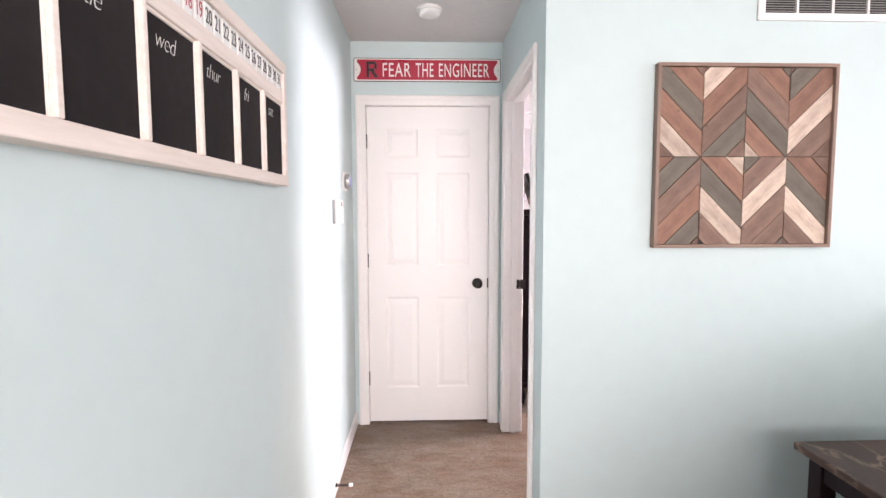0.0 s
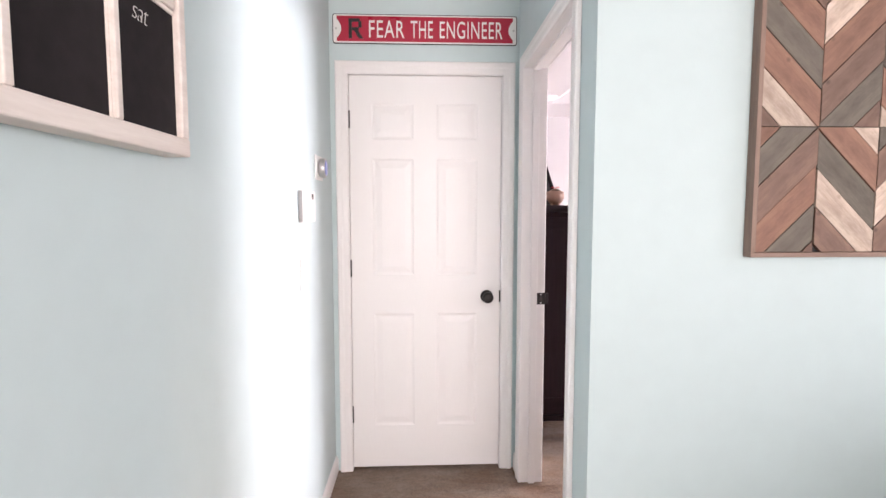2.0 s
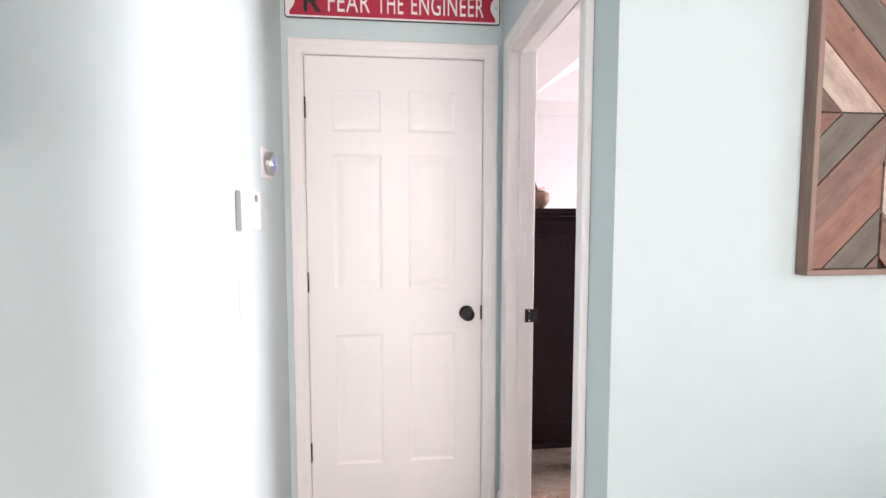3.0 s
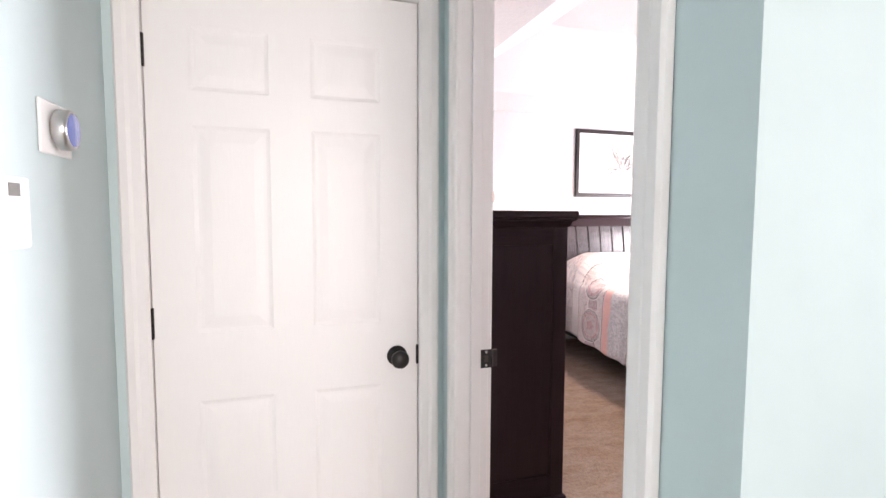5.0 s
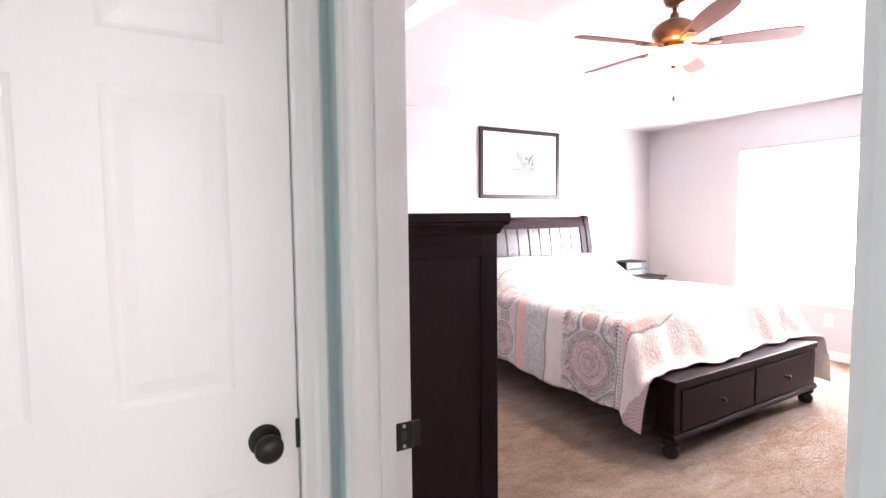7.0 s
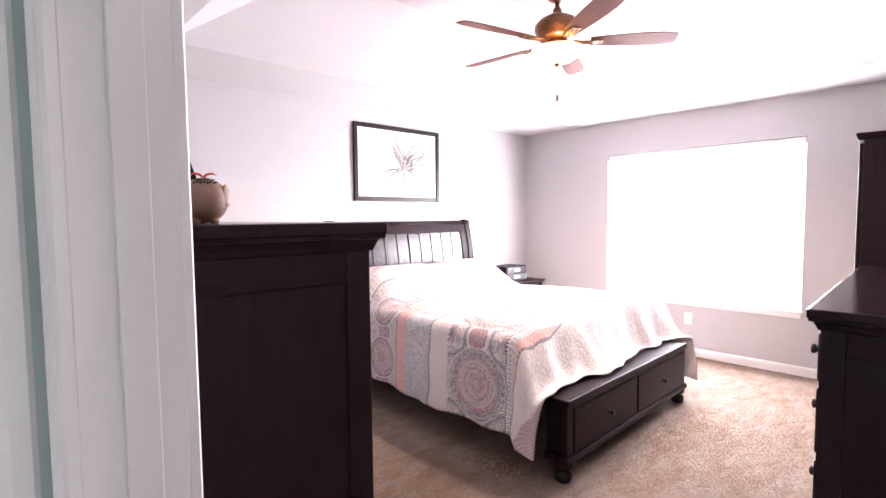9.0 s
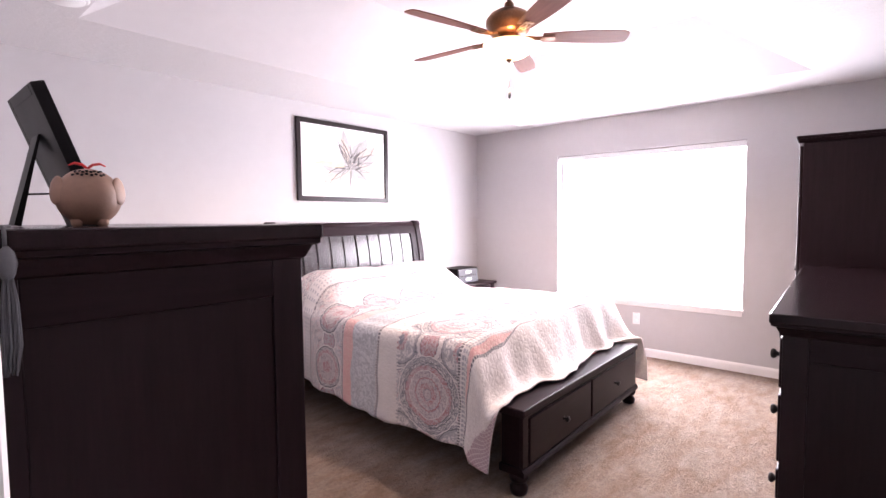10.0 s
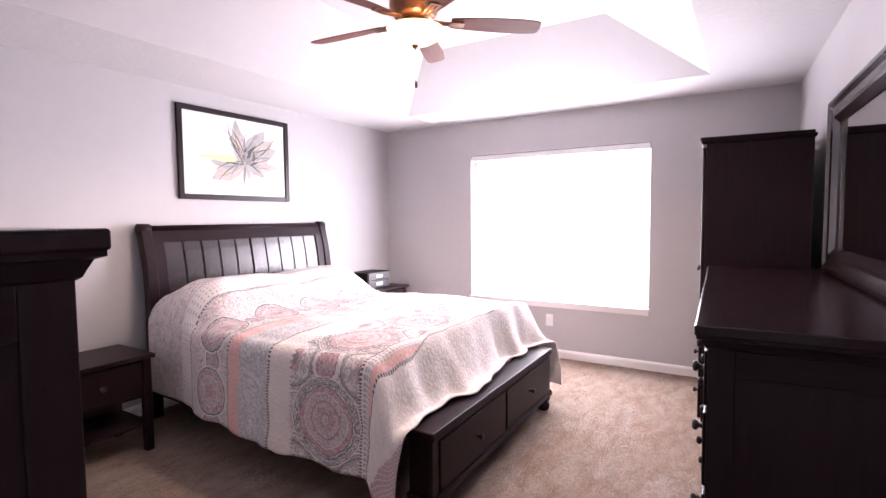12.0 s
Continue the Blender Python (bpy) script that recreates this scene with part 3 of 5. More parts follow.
# wooden chevron art
RUST = wood("rust_brown_art_wood", (0.190, 0.094, 0.064), (0.305, 0.164, 0.116), 0.72, 0, 1.3, 0.5, knots=(0.055, 0.032, 0.025))
BROWN = wood("brown_art_wood", (0.150, 0.086, 0.064), (0.255, 0.158, 0.122), 0.74, 0, 1.3, 0.5, knots=(0.05, 0.032, 0.026))
GREYED = wood("greyed_art_wood", (0.112, 0.092, 0.074), (0.190, 0.162, 0.134), 0.78, 0, 1.3, 0.5, knots=(0.04, 0.032, 0.028))
PALE = wood("whitewashed_art_wood", (0.40, 0.29, 0.225), (0.72, 0.59, 0.50), 0.75, 0, 1.3, 0.6, knots=(0.34, 0.25, 0.19))
FRAMEW = wood("brown_frame_wood", (0.165, 0.100, 0.077), (0.310, 0.205, 0.162), 0.6, 0, 1.0, 0.3)
FRAMEV = wood("brown_frame_wood_upright", (0.165, 0.100, 0.077), (0.310, 0.205, 0.162), 0.6, 2, 1.0, 0.3)
AS = 0.748
art = thing("wooden_wall_art", "square wall art of reclaimed wood strips in a chevron pattern", "wall art", pose(1.024, YA, 1.238))
part("frame_rail", boxes((0, AS, -0.036, 0, 0, 0.014), bevel=0.0015), FRAMEW, art)
part("frame_rail", boxes((0, AS, -0.036, 0, AS - 0.014, AS), bevel=0.0015), FRAMEW, art)
part("frame_stile", boxes((0, 0.014, -0.0358, 0, 0.014, AS - 0.014), bevel=0.0015), FRAMEV, art)
part("frame_stile", boxes((AS - 0.014, AS, -0.0358, 0, 0.014, AS - 0.014), bevel=0.0015), FRAMEV, art)
part("backing", boxes((0.013, AS - 0.013, -0.012, 0, 0.013, AS - 0.013)), DARK, art)
CW = (AS - 0.028) / 4
CH = (AS - 0.028) / 2


def clip_poly(poly, x0, x1, y0, y1):
    for axis, lim, sgn in ((0, x0, 1), (0, x1, -1), (1, y0, 1), (1, y1, -1)):
        out = []
        for i, p in enumerate(poly):
            q = poly[(i + 1) % len(poly)]
            dp, dq = sgn * (p[axis] - lim), sgn * (q[axis] - lim)
            if dp >= 0:
                out.append(p)
            if dp * dq < 0:
                f = dp / (dp - dq)
                out.append((p[0] + (q[0] - p[0]) * f, p[1] + (q[1] - p[1]) * f))
        poly = out
        if len(poly) < 3:
            return []
    return poly


# per cell: the slope of the strips, the height at which a joint meets the cell's left edge, and the timber of each strip from below
CELLS = [(0, 1, -1, 0.064, "BPRGRB"), (1, 1, 1, 0.009, "BGBRPB"), (2, 1, -1, 0.064, "PRGBRG"), (3, 1, 1, 0.008, "BBPRGB"),
         (0, 0, 1, 0.073, "BGRBGR"), (1, 0, -1, 0.024, "BPGRPB"), (2, 0, 1, 0.072, "GBBPBG"), (3, 0, -1, 0.028, "BBPGRB")]
TIMBER = {"R": (RUST, "rust-brown strip"), "B": (BROWN, "brown strip"), "G": (GREYED, "weathered grey strip"), "P": (PALE, "whitewashed strip")}
rng = random.Random(5)
for cx, cy, slope, off, kinds in CELLS:
    x0, y0 = 0.014 + cx * CW, 0.014 + cy * CH
    band = 0.109
    strips = []
    for k in range(-3, 6):
        lo_y, hi_y = off + (k - 1) * band + 0.0016, off + k * band - 0.0016
        quad = [(0, lo_y), (CW, lo_y + slope * CW), (CW, hi_y + slope * CW), (0, hi_y)]
        poly = clip_poly(quad, 0.0012, CW - 0.0012, 0.0012, CH - 0.0012)
        area = abs(sum(poly[i][0] * poly[(i + 1) % len(poly)][1] - poly[(i + 1) % len(poly)][0] * poly[i][1] for i in range(len(poly)))) / 2 if poly else 0
        if area > 2e-4:
            strips.append(poly)
    for i, poly in enumerate(strips):
        c45, s45 = math.cos(radians(45 * slope)), math.sin(radians(45 * slope))
        mx, my = sum(p[0] for p in poly) / len(poly), sum(p[1] for p in poly) / len(poly)
        local = [((p[0] - mx) * c45 + (p[1] - my) * s45, -(p[0] - mx) * s45 + (p[1] - my) * c45) for p in poly]
        top = -0.020 - rng.random() * 0.004
        bm = prism(local, top, -0.010, "y", 0.0009)
        part("wood_strip", bm, TIMBER[kinds[min(i, 5)]][0], art, TIMBER[kinds[min(i, 5)]][1], pose(x0 + mx, 0, y0 + my, 0, -45 * slope, 0))

# rustic side table in the living room
def veined_top():
    n = Nodes("veined_table_top")
    v = n.coords((1.0, 0.55, 1.0), (0, 0, 35))
    warp = n.node("ShaderNodeTexNoise", 1, Vector=v, Scale=6.0, Detail=4.0)
    crack = n.node("ShaderNodeTexVoronoi", 0, (("feature", "DISTANCE_TO_EDGE"),), Vector=n.mix(0.25, v, warp), Scale=7.0)
    body = n.ramp(n.noise(v, 5, 6, 0.65), [(0.35, (0.020, 0.011, 0.009)), (0.65, (0.085, 0.048, 0.038))])
    vein = n.m("MULTIPLY", n.ramp(crack, [(0.0, 1.0), (0.045, 0.0)]), n.ramp(n.noise(v, 3, 2), [(0.40, 0.0), (0.60, 0.8)]))
    n.bump(n.noise(v, 40, 4), 0.2, 0.002)
    return n.finish(n.mix(vein, body, (0.34, 0.23, 0.17)), 0.45, 0.0, 0.3)


tb = thing("side_table", "dark brown side table with a pale-veined top", "table", pose(1.456, 0.532, 0))
part("top", boxes((0, 0.568, 0, 1.05, 0.502, 0.532), bevel=0.005), veined_top(), tb, "dark top with pale crackled veins")
for x in (0.035, 0.475):
    for y in (0.035, 0.955):
        part("leg", boxes((x, x + 0.06, y, y + 0.06, 0, 0.502), bevel=0.004), ESP, tb)
part("apron", boxes((0.045, 0.525, 0.045, 0.065, 0.42, 0.5), (0.045, 0.525, 0.985, 1.005, 0.42, 0.5), (0.045, 0.065, 0.065, 0.985, 0.42, 0.5), (0.505, 0.525, 0.065, 0.985, 0.42, 0.5)), ESP, tb)

# ---- bedroom: window ----
win = tagged(new("window_1"), "large window blown out by daylight, with a white sill", kind="structure")
win.matrix_basis = pose(BX1, WY0, WZ0)
WW, WH = WY1 - WY0, WZ1 - WZ0
part("window_sill", boxes((-0.030, 0.15, -0.012, WW + 0.012, -0.020, 0.0), bevel=0.004), WHITE, win)
part("apron", boxes((-0.014, -0.0005, 0.0, WW, -0.062, -0.020), bevel=0.003), WHITE, win)
part("window_frame", boxes((0.10, 0.15, 0, 0.012, 0, WH), (0.10, 0.15, WW - 0.012, WW, 0, WH), (0.10, 0.15, 0.012, WW - 0.012, 0, 0.012), (0.10, 0.15, 0.012, WW - 0.012, WH - 0.012, WH), bevel=0.003), WHITE, win)
part("blind_headrail", boxes((0.008, 0.062, 0.006, WW - 0.006, WH - 0.058, WH - 0.002), bevel=0.005), PLASTIC, win, "white headrail of a raised blind")
gl = Nodes("window_glass")
gl.bsdf.inputs["Transmission Weight"].default_value = 1.0
GLASS = gl.finish((1, 1, 1), 0.0)
pane = part("pane", boxes((0.122, 0.126, 0.012, WW - 0.012, 0.012, WH - 0.012)), GLASS, win, "clear glass")
pane.visible_shadow = False
glow = bpy.data.materials.new("bright_overcast_distance")
glow.use_nodes = True
_e = glow.node_tree.nodes.new("ShaderNodeEmission")
_e.inputs[0].default_value, _e.inputs[1].default_value = (1.0, 0.985, 1.0, 1), 4.0
glow.node_tree.links.new(_e.outputs[0], glow.node_tree.nodes["Material Output"].inputs[0])
structure("backdrop", boxes((8.0, 8.02, -4, 13, -1.5, 7)), glow, "white overexposed daylight outside the window")

# ---- bed ----


def head_profile(z):
    """How the sleigh headboard's face leans back towards the wall."""
    return 6.105 + 0.085 * max(0.0, (z - 0.75) / 0.6) ** 2.2 + 0.03 * max(0.0, 0.6 - z)


def head_strip(x0, x1, z0, z1, front, thick, n=14, chamfer=0.0):
    bm = bmesh.new()
    loops = []
    for i in range(n + 1):
        z = z0 + (z1 - z0) * i / n
        y = head_profile(z) - front
        c = chamfer
        ring = [(x0, y + c), (x0 + c, y), (x1 - c, y), (x1, y + c), (x1, y + thick), (x0, y + thick)] if c else [(x0, y), (x1, y), (x1, y + thick), (x0, y + thick)]
        loops.append([bm.verts.new((x, yy, z)) for x, yy in ring])
    k = len(loops[0])
    for a, b in zip(loops, loops[1:]):
        for i in range(k):
            bm.faces.new((a[i], a[(i + 1) % k], b[(i + 1) % k], b[i]))
    bm.faces.new(list(reversed(loops[0]))), bm.faces.new(loops[-1])
    bmesh.ops.recalc_face_normals(bm, faces=bm.faces)
    return bm


HX0, HX1 = 2.772, 4.560
FX0, FX1, FY, FTURN = 2.720, 4.380, 3.700, 1.5
bed = thing("storage_bed", "dark espresso sleigh bed with plank headboard and two footboard drawers", "bed", pose(0, 0, 0))
for x0 in (HX0, HX1 - 0.075):
    part("headboard_post", head_strip(x0, x0 + 0.075, 0.0, 1.352, 0.030, 0.065, 20, 0.006), ESP, bed)
    part("post_scroll", turned([(0.030, 0), (0.041, 0.006), (0.041, 0.084), (0.030, 0.090)], 20, pose(x0 - 0.007, head_profile(1.345) + 0.006, 1.347, 0, 90)), ESP, bed)
part("headboard_crest", turned([(0.029, 0), (0.029, HX1 - HX0 - 0.18)], 20, pose(HX0 + 0.09, head_profile(1.345) + 0.006, 1.345, 0, 90)), ESP_X, bed, "rolled top rail")
part("upper_rail", head_strip(HX0 + 0.075, HX1 - 0.075, 1.255, 1.335, 0.018, 0.04, 8), ESP_X, bed)
part("lower_rail", head_strip(HX0 + 0.075, HX1 - 0.075, 0.30, 0.46, 0.018, 0.04, 4), ESP_X, bed)
PX0, PX1 = HX0 + 0.150, HX1 - 0.150
for x0 in (HX0 + 0.075, HX1 - 0.150):
    part("headboard_stile", head_strip(x0, x0 + 0.075, 0.46, 1.255, 0.018, 0.04), ESP, bed)
NP = 10
for k in range(NP):
    w = (PX1 - PX0) / NP
    part("headboard_plank", head_strip(PX0 + k * w + (0.006 if k == 5 else 0.003), PX0 + (k + 1) * w - (0.006 if k == 4 else 0.003), 0.46, 1.255, 0.006, 0.02, 12, 0.005), ESP_GLOSS, bed)
part("headboard_backing", head_strip(PX0, PX1, 0.46, 1.255, -0.016, 0.012), ESP, bed)
for x0, x1, lean in ((2.730, 2.762, 0.075), (4.320, 4.352, 0.0)):
    part("side_rail", prism([(x0, FY + 0.25), (x1, FY + 0.25), (x1 + lean, 6.09), (x0 + lean, 6.09)], 0.165, 0.365, "z", 0.004), ESP_Y, bed)
part("slat_platform", boxes((2.762, 4.320, FY + 0.25, 6.08, 0.33, 0.352)), ESP_Y, bed)
FM, FW = pose(FX0, FY, 0, 0, 0, FTURN), FX1 - FX0
part("footboard_body", boxes((0.012, FW - 0.012, 0.014, 0.135, 0.125, 0.410), bevel=0.003), ESP_X, bed, "", FM)
part("footboard_top", boxes((-0.010, FW + 0.010, -0.012, 0.150, 0.410, 0.452), bevel=0.006), ESP_X, bed, "", FM)
part("base_moulding", prism([(-0.014, 0.108), (-0.014, 0.128), (-0.004, 0.142), (0.010, 0.146), (0.135, 0.146), (0.135, 0.108)], -0.012, FW + 0.012, "x"), ESP_X, bed, "", FM)
for x0 in (0.0, FW - 0.056):
    part("corner_stile", boxes((x0, x0 + 0.056, 0, 0.02, 0.146, 0.410), bevel=0.003), ESP, bed, "", FM)
part("top_rail", boxes((0.056, FW - 0.056, 0.002, 0.02, 0.392, 0.410), bevel=0.002), ESP_X, bed, "", FM)
part("centre_stile", boxes((FW / 2 - 0.016, FW / 2 + 0.016, 0.003, 0.02, 0.146, 0.392), bevel=0.002), ESP, bed, "", FM)
for x0, x1 in ((0.060, FW / 2 - 0.010), (FW / 2 + 0.010, FW - 0.060)):
    dr = part("drawer_front", boxes((x0, x1, -0.008, 0.016, 0.150, 0.390), bevel=0.006), ESP_X, bed, "", FM)
    part("knob", turned([(0.012, 0), (0.007, 0.004), (0.007, 0.014), (0.014, 0.020), (0.017, 0.026), (0.013, 0.033), (0.0, 0.036)], 18, pose((x0 + x1) / 2, -0.008, 0.272, 90)), BRONZE, dr, "dark metal knob")
BUN = [(0.030, 0.0), (0.042, 0.007), (0.047, 0.026), (0.046, 0.044), (0.034, 0.058), (0.032, 0.066), (0.044, 0.074), (0.050, 0.086), (0.050, 0.096), (0.042, 0.109)]
for x in (0.026, FW - 0.036):
    part("bun_foot", turned(BUN, 24, pose(x, 0.038, 0)), ESP, bed, "", FM)
for x in (3.1, 4.0):
    part("centre_foot", boxes((x - 0.03, x + 0.03, 5.0, 5.06, 0, 0.33), bevel=0.003), ESP, bed)

# quilt
QL, QR, QT, QF = 2.668, 4.462, 0.775, 3.985
HEM = [(2.60, 3.78), (2.69, 3.785), (2.80, 3.80), (2.94, 3.813), (3.12, 3.80), (3.26, 3.746), (3.42, 3.772), (3.60, 3.804), (3.83, 3.852), (3.95, 3.845), (4.07, 3.807), (4.24, 3.855), (4.33, 3.835), (4.47, 3.75)]


def along(table, x):
    for (a, p), (b, q) in zip(table, table[1:]):
        if x <= b:
            f = max(0.0, (x - a) / (b - a))
            f = f * f * (3 - 2 * f)
            return p + (q - p) * f
    return table[-1][1]


def smooth(f):
    f = min(1.0, max(0.0, f))
    return f * f * (3 - 2 * f)


def head_shift(y):
    """How far the bed's head end lies to the side of its foot end."""
    return 0.075 * smooth((y - 4.7) / 1.1)


def quilt_top(x, y):
    e, ea, eb = min(x - QL, QR - x), x - QL, QR - x
    pillow = 0.215 * smooth((y - 5.20) / 0.42) * (1 - 0.45 * smooth((y - 5.78) / 0.3)) * math.sqrt(max(0.0, 1 - (1 - min(1, max(0, ea) / 0.30)) ** 2)) * smooth(eb / 0.34 + 0.12)
    valley = -0.03 * math.exp(-((x - 3.56) / 0.14) ** 2) * smooth((y - 5.3) / 0.3)
    ripple = 0.017 * noise.noise(Vector((x * 3.1, y * 3.6, 0.3))) + 0.007 * noise.noise(Vector((x * 8, y * 7, 2.1))) + 0.003 * noise.noise(Vector((x * 22, y * 19, 4.0)))
    return QT + pillow + valley + ripple - 0.02 * (1 - smooth(e / 0.16)) - (0.02 * (1 - smooth(ea / 0.10)) + 0.13 * (1 - smooth(eb / 0.26))) * smooth((y - 5.0) / 0.5)


def quilt_at(s, r):
    """s: -1..0 down the left side, 0..1 across, 1..2 down the right; r: 0..1 from the head to the foot, 1..2 over the foot."""
    f = -s if s < 0 else (s - 1 if s > 1 else 0.0)
    side = -1 if s < 0 else 1
    x = QL + (QR - QL) * min(1, max(0, s))
    y = 6.03 - (6.03 - QF) * min(1, r)
    q = max(0.0, r - 1)
    z = quilt_top(x, y)
    crease = noise.noise(Vector((x * 5 + 3, q * 1.2, 7.7)))
    if q > 0:
        hem = along(HEM, x)
        drop = smooth(min(1, q * 1.25)) * 0.9 + 0.1 * min(1, q * 1.25)
        lie = 0.468 + 0.006 * (1 + math.sin(x * 23))
        y = QF - (QF - hem) * (0.25 * q + 0.75 * q ** 1.5) - 0.022 * math.sin(math.pi * min(1, q)) * (1 + 1.1 * crease)
        z = z + (lie - z) * drop + (0.024 * crease + 0.012 * noise.noise(Vector((x * 13, q * 3.5, 2.2)))) * math.sin(math.pi * q)
        y += 0.016 * noise.noise(Vector((x * 9, q * 2.0, 5.5))) * math.sin(math.pi * q * 0.5)
    if f > 0:
        yy = y if q == 0 else y + ((QF - (0.170 if side < 0 else 0.275) * q) - y) * smooth(f * 1.6)
        fold = math.sin(yy * 17 + 2.2 * noise.noise(Vector((yy * 2, 1.1, side)))) * 0.6 + noise.noise(Vector((yy * 9, f * 2.5, side * 4.0)))
        out = (0.052 * math.sin(min(1, f / 0.16) * math.pi / 2) + 0.024 * f + 0.021 * f * fold) * (1 - 0.85 * smooth((yy - 5.3) / 0.35))
        low = 0.222 + 0.012 * math.sin(yy * 5.1) + 0.02 * smooth((yy - 5.3) / 0.6) - (0.075 * smooth(q * 4) if q else 0) - 0.012 * smooth((4.35 - yy) / 0.3)
        x += side * out
        z = z + (low - z) * (f if f > 0.16 else 0.16 * (1 - math.cos(f / 0.16 * math.pi / 2)) ** 1.0)
        if q > 0:
            x = min(x, FX0 - 0.022) if side < 0 and f > 0.05 else (max(x, FX1 + 0.022) if side > 0 and f > 0.05 else x)
        y = yy
    return x + head_shift(y) * (1 - min(1, max(0, s))), y, z


mt = thing("mattress", "thick mattress under the quilt", "mattress", pose(0, 0, 0))
bm = boxes(*[(2.725, 4.405, 3.985 + k * 0.2065, 3.985 + (k + 1) * 0.2065, 0.352, 0.70) for k in range(10)])
bmesh.ops.remove_doubles(bm, verts=bm.verts, dist=0.0005)
for v in bm.verts:
    v.co.x += head_shift(v.co.y) * (4.405 - v.co.x) / 1.68
part("body", bm, plain("mattress_ticking", (0.72, 0.70, 0.68), 0.9), mt)

bm = bmesh.new()
uv = bm.loops.layers.uv.new("cloth")
cols = [-1 + i / 26 for i in range(26)] + [i / 74 for i in range(75)] + [1 + (i + 1) / 26 for i in range(26)]
rows = [i / 104 for i in range(105)] + [1 + (i + 1) / 30 for i in range(30)]
grid = [[bm.verts.new(quilt_at(s, r)) for s in cols] for r in rows]


def cloth_uv(s, r):
    u = (1 + s) * 0.555 if s < 0 else (0.555 + min(1, s) * (QR - QL) + max(0, s - 1) * 0.555)
    return u, 6.03 - (6.03 - QF) * min(1, r) - 0.46 * max(0, r - 1)


for i in range(len(rows) - 1):
    for j in range(len(cols) - 1):
        f = bm.faces.new((grid[i][j], grid[i][j + 1], grid[i + 1][j + 1], grid[i + 1][j]))
        f.smooth = True
        f.material_index = 1 if rows[i] >= 1 and rows[i] - 1 - cols[j] > 1.12 else 0
        for lp, (a, b) in zip(f.loops, ((i, j), (i, j + 1), (i + 1, j + 1), (i + 1, j))):
            lp[uv].uv = cloth_uv(cols[b], rows[a])


def quilt_cloth():
    """Woven bands with medallions, laid out along the quilt's length."""
    n = Nodes("printed_quilt")
    sep = n.node("ShaderNodeSeparateXYZ", Vector=n.node("ShaderNodeUVMap"))
    u, v = sep.node.outputs[0], sep.node.outputs[1]
    uvv = n.node("ShaderNodeUVMap")
    wob = n.noise(uvv, 7, 4)
    vv = n.m("ADD", v, n.m("MULTIPLY", n.m("SUBTRACT", wob, 0.5), 0.045))
    grey, dark, rose, coral, cream, mist = (0.27, 0.265, 0.30), (0.11, 0.108, 0.13), (0.45, 0.215, 0.235), (0.76, 0.45, 0.44), (0.77, 0.72, 0.70), (0.50, 0.48, 0.51)
    swirl = n.node("ShaderNodeTexNoise", 0, Vector=uvv, Scale=30.0, Detail=2.0, Distortion=2.2)
    ground = n.mix(n.ramp(swirl, [(0.56, 0.0), (0.60, 1.0)]), n.mix(n.ramp(swirl, [(0.38, 0.0), (0.43, 1.0)]), (0.62, 0.45, 0.46), cream), mist)
    ground = n.mix(n.ramp(swirl, [(0.478, 0.0), (0.490, 1.0), (0.502, 1.0), (0.514, 0.0)]), ground, (0.20, 0.19, 0.23))
    for scale, rose_part in ((17.0, 0.16), (29.0, 0.20)):
        bud = n.node("ShaderNodeTexVoronoi", 0, (("feature", "F1"),), Vector=uvv, Scale=scale, Randomness=0.75)
        ground = n.mix(n.ramp(bud, [(0.22, 1.0), (0.25, 0.0)]), ground, cream)
        ground = n.mix(n.ramp(bud, [(0.24, 0.0), (0.26, 1.0), (0.29, 1.0), (0.32, 0.0)]), ground, (0.30, 0.28, 0.31))
        ground = n.mix(n.ramp(bud, [(rose_part, 1.0), (rose_part + 0.03, 0.0)]), ground, (0.56, 0.37, 0.39) if scale < 20 else mist)
    soft = n.mix(n.ramp(swirl, [(0.42, 0.0), (0.56, 1.0)]), (0.46, 0.46, 0.49), (0.64, 0.64, 0.66))

    def dots(pitch, size):
        a = n.m("ABSOLUTE", n.m("SUBTRACT", n.m("FRACT", n.m("DIVIDE", u, pitch)), 0.5))
        return n.m("LESS_THAN", a, size)

    def band(col, lo, hi, tint):
        inside = n.m("MULTIPLY", n.m("GREATER_THAN", vv, lo), n.m("LESS_THAN", vv, hi))
        return n.mix(inside, col, tint)

    def rosette(col, pitch, u0, v0, rings):
        du = n.m("SUBTRACT", n.m("FRACT", n.m("DIVIDE", n.m("SUBTRACT", u, u0 - pitch / 2), pitch)), 0.5)
        du = n.m("MULTIPLY", du, pitch)
        dv = n.m("SUBTRACT", v, v0)
        d = n.m("ADD", n.m("SQRT", n.m("ADD", n.m("MULTIPLY", du, du), n.m("MULTIPLY", dv, dv))), n.m("MULTIPLY", n.m("SUBTRACT", n.noise(uvv, 24, 2), 0.5), 0.018))
        ang = n.m("ARCTAN2", dv, du)
        petals = n.m("MULTIPLY", n.m("SINE", n.m("MULTIPLY", ang, 22.0)), 0.0018)
        d2 = n.m("ADD", d, petals)
        for r, tint in rings:
            col = n.mix(n.m("LESS_THAN", d2 if r > 0.05 else d, r), col, tint)
        return col

    busy = n.mix(n.ramp(swirl, [(0.43, 0.0), (0.5, 1.0)]), rose, mist)
    busy2 = n.mix(n.ramp(swirl, [(0.46, 0.0), (0.54, 1.0)]), (0.46, 0.44, 0.46), cream)
    fine = n.node("ShaderNodeTexNoise", 0, Vector=uvv, Scale=70.0, Detail=2.0, Distortion=1.5)
    dense = n.mix(n.ramp(fine, [(0.44, 0.0), (0.54, 1.0)]), rose, (0.58, 0.50, 0.51))
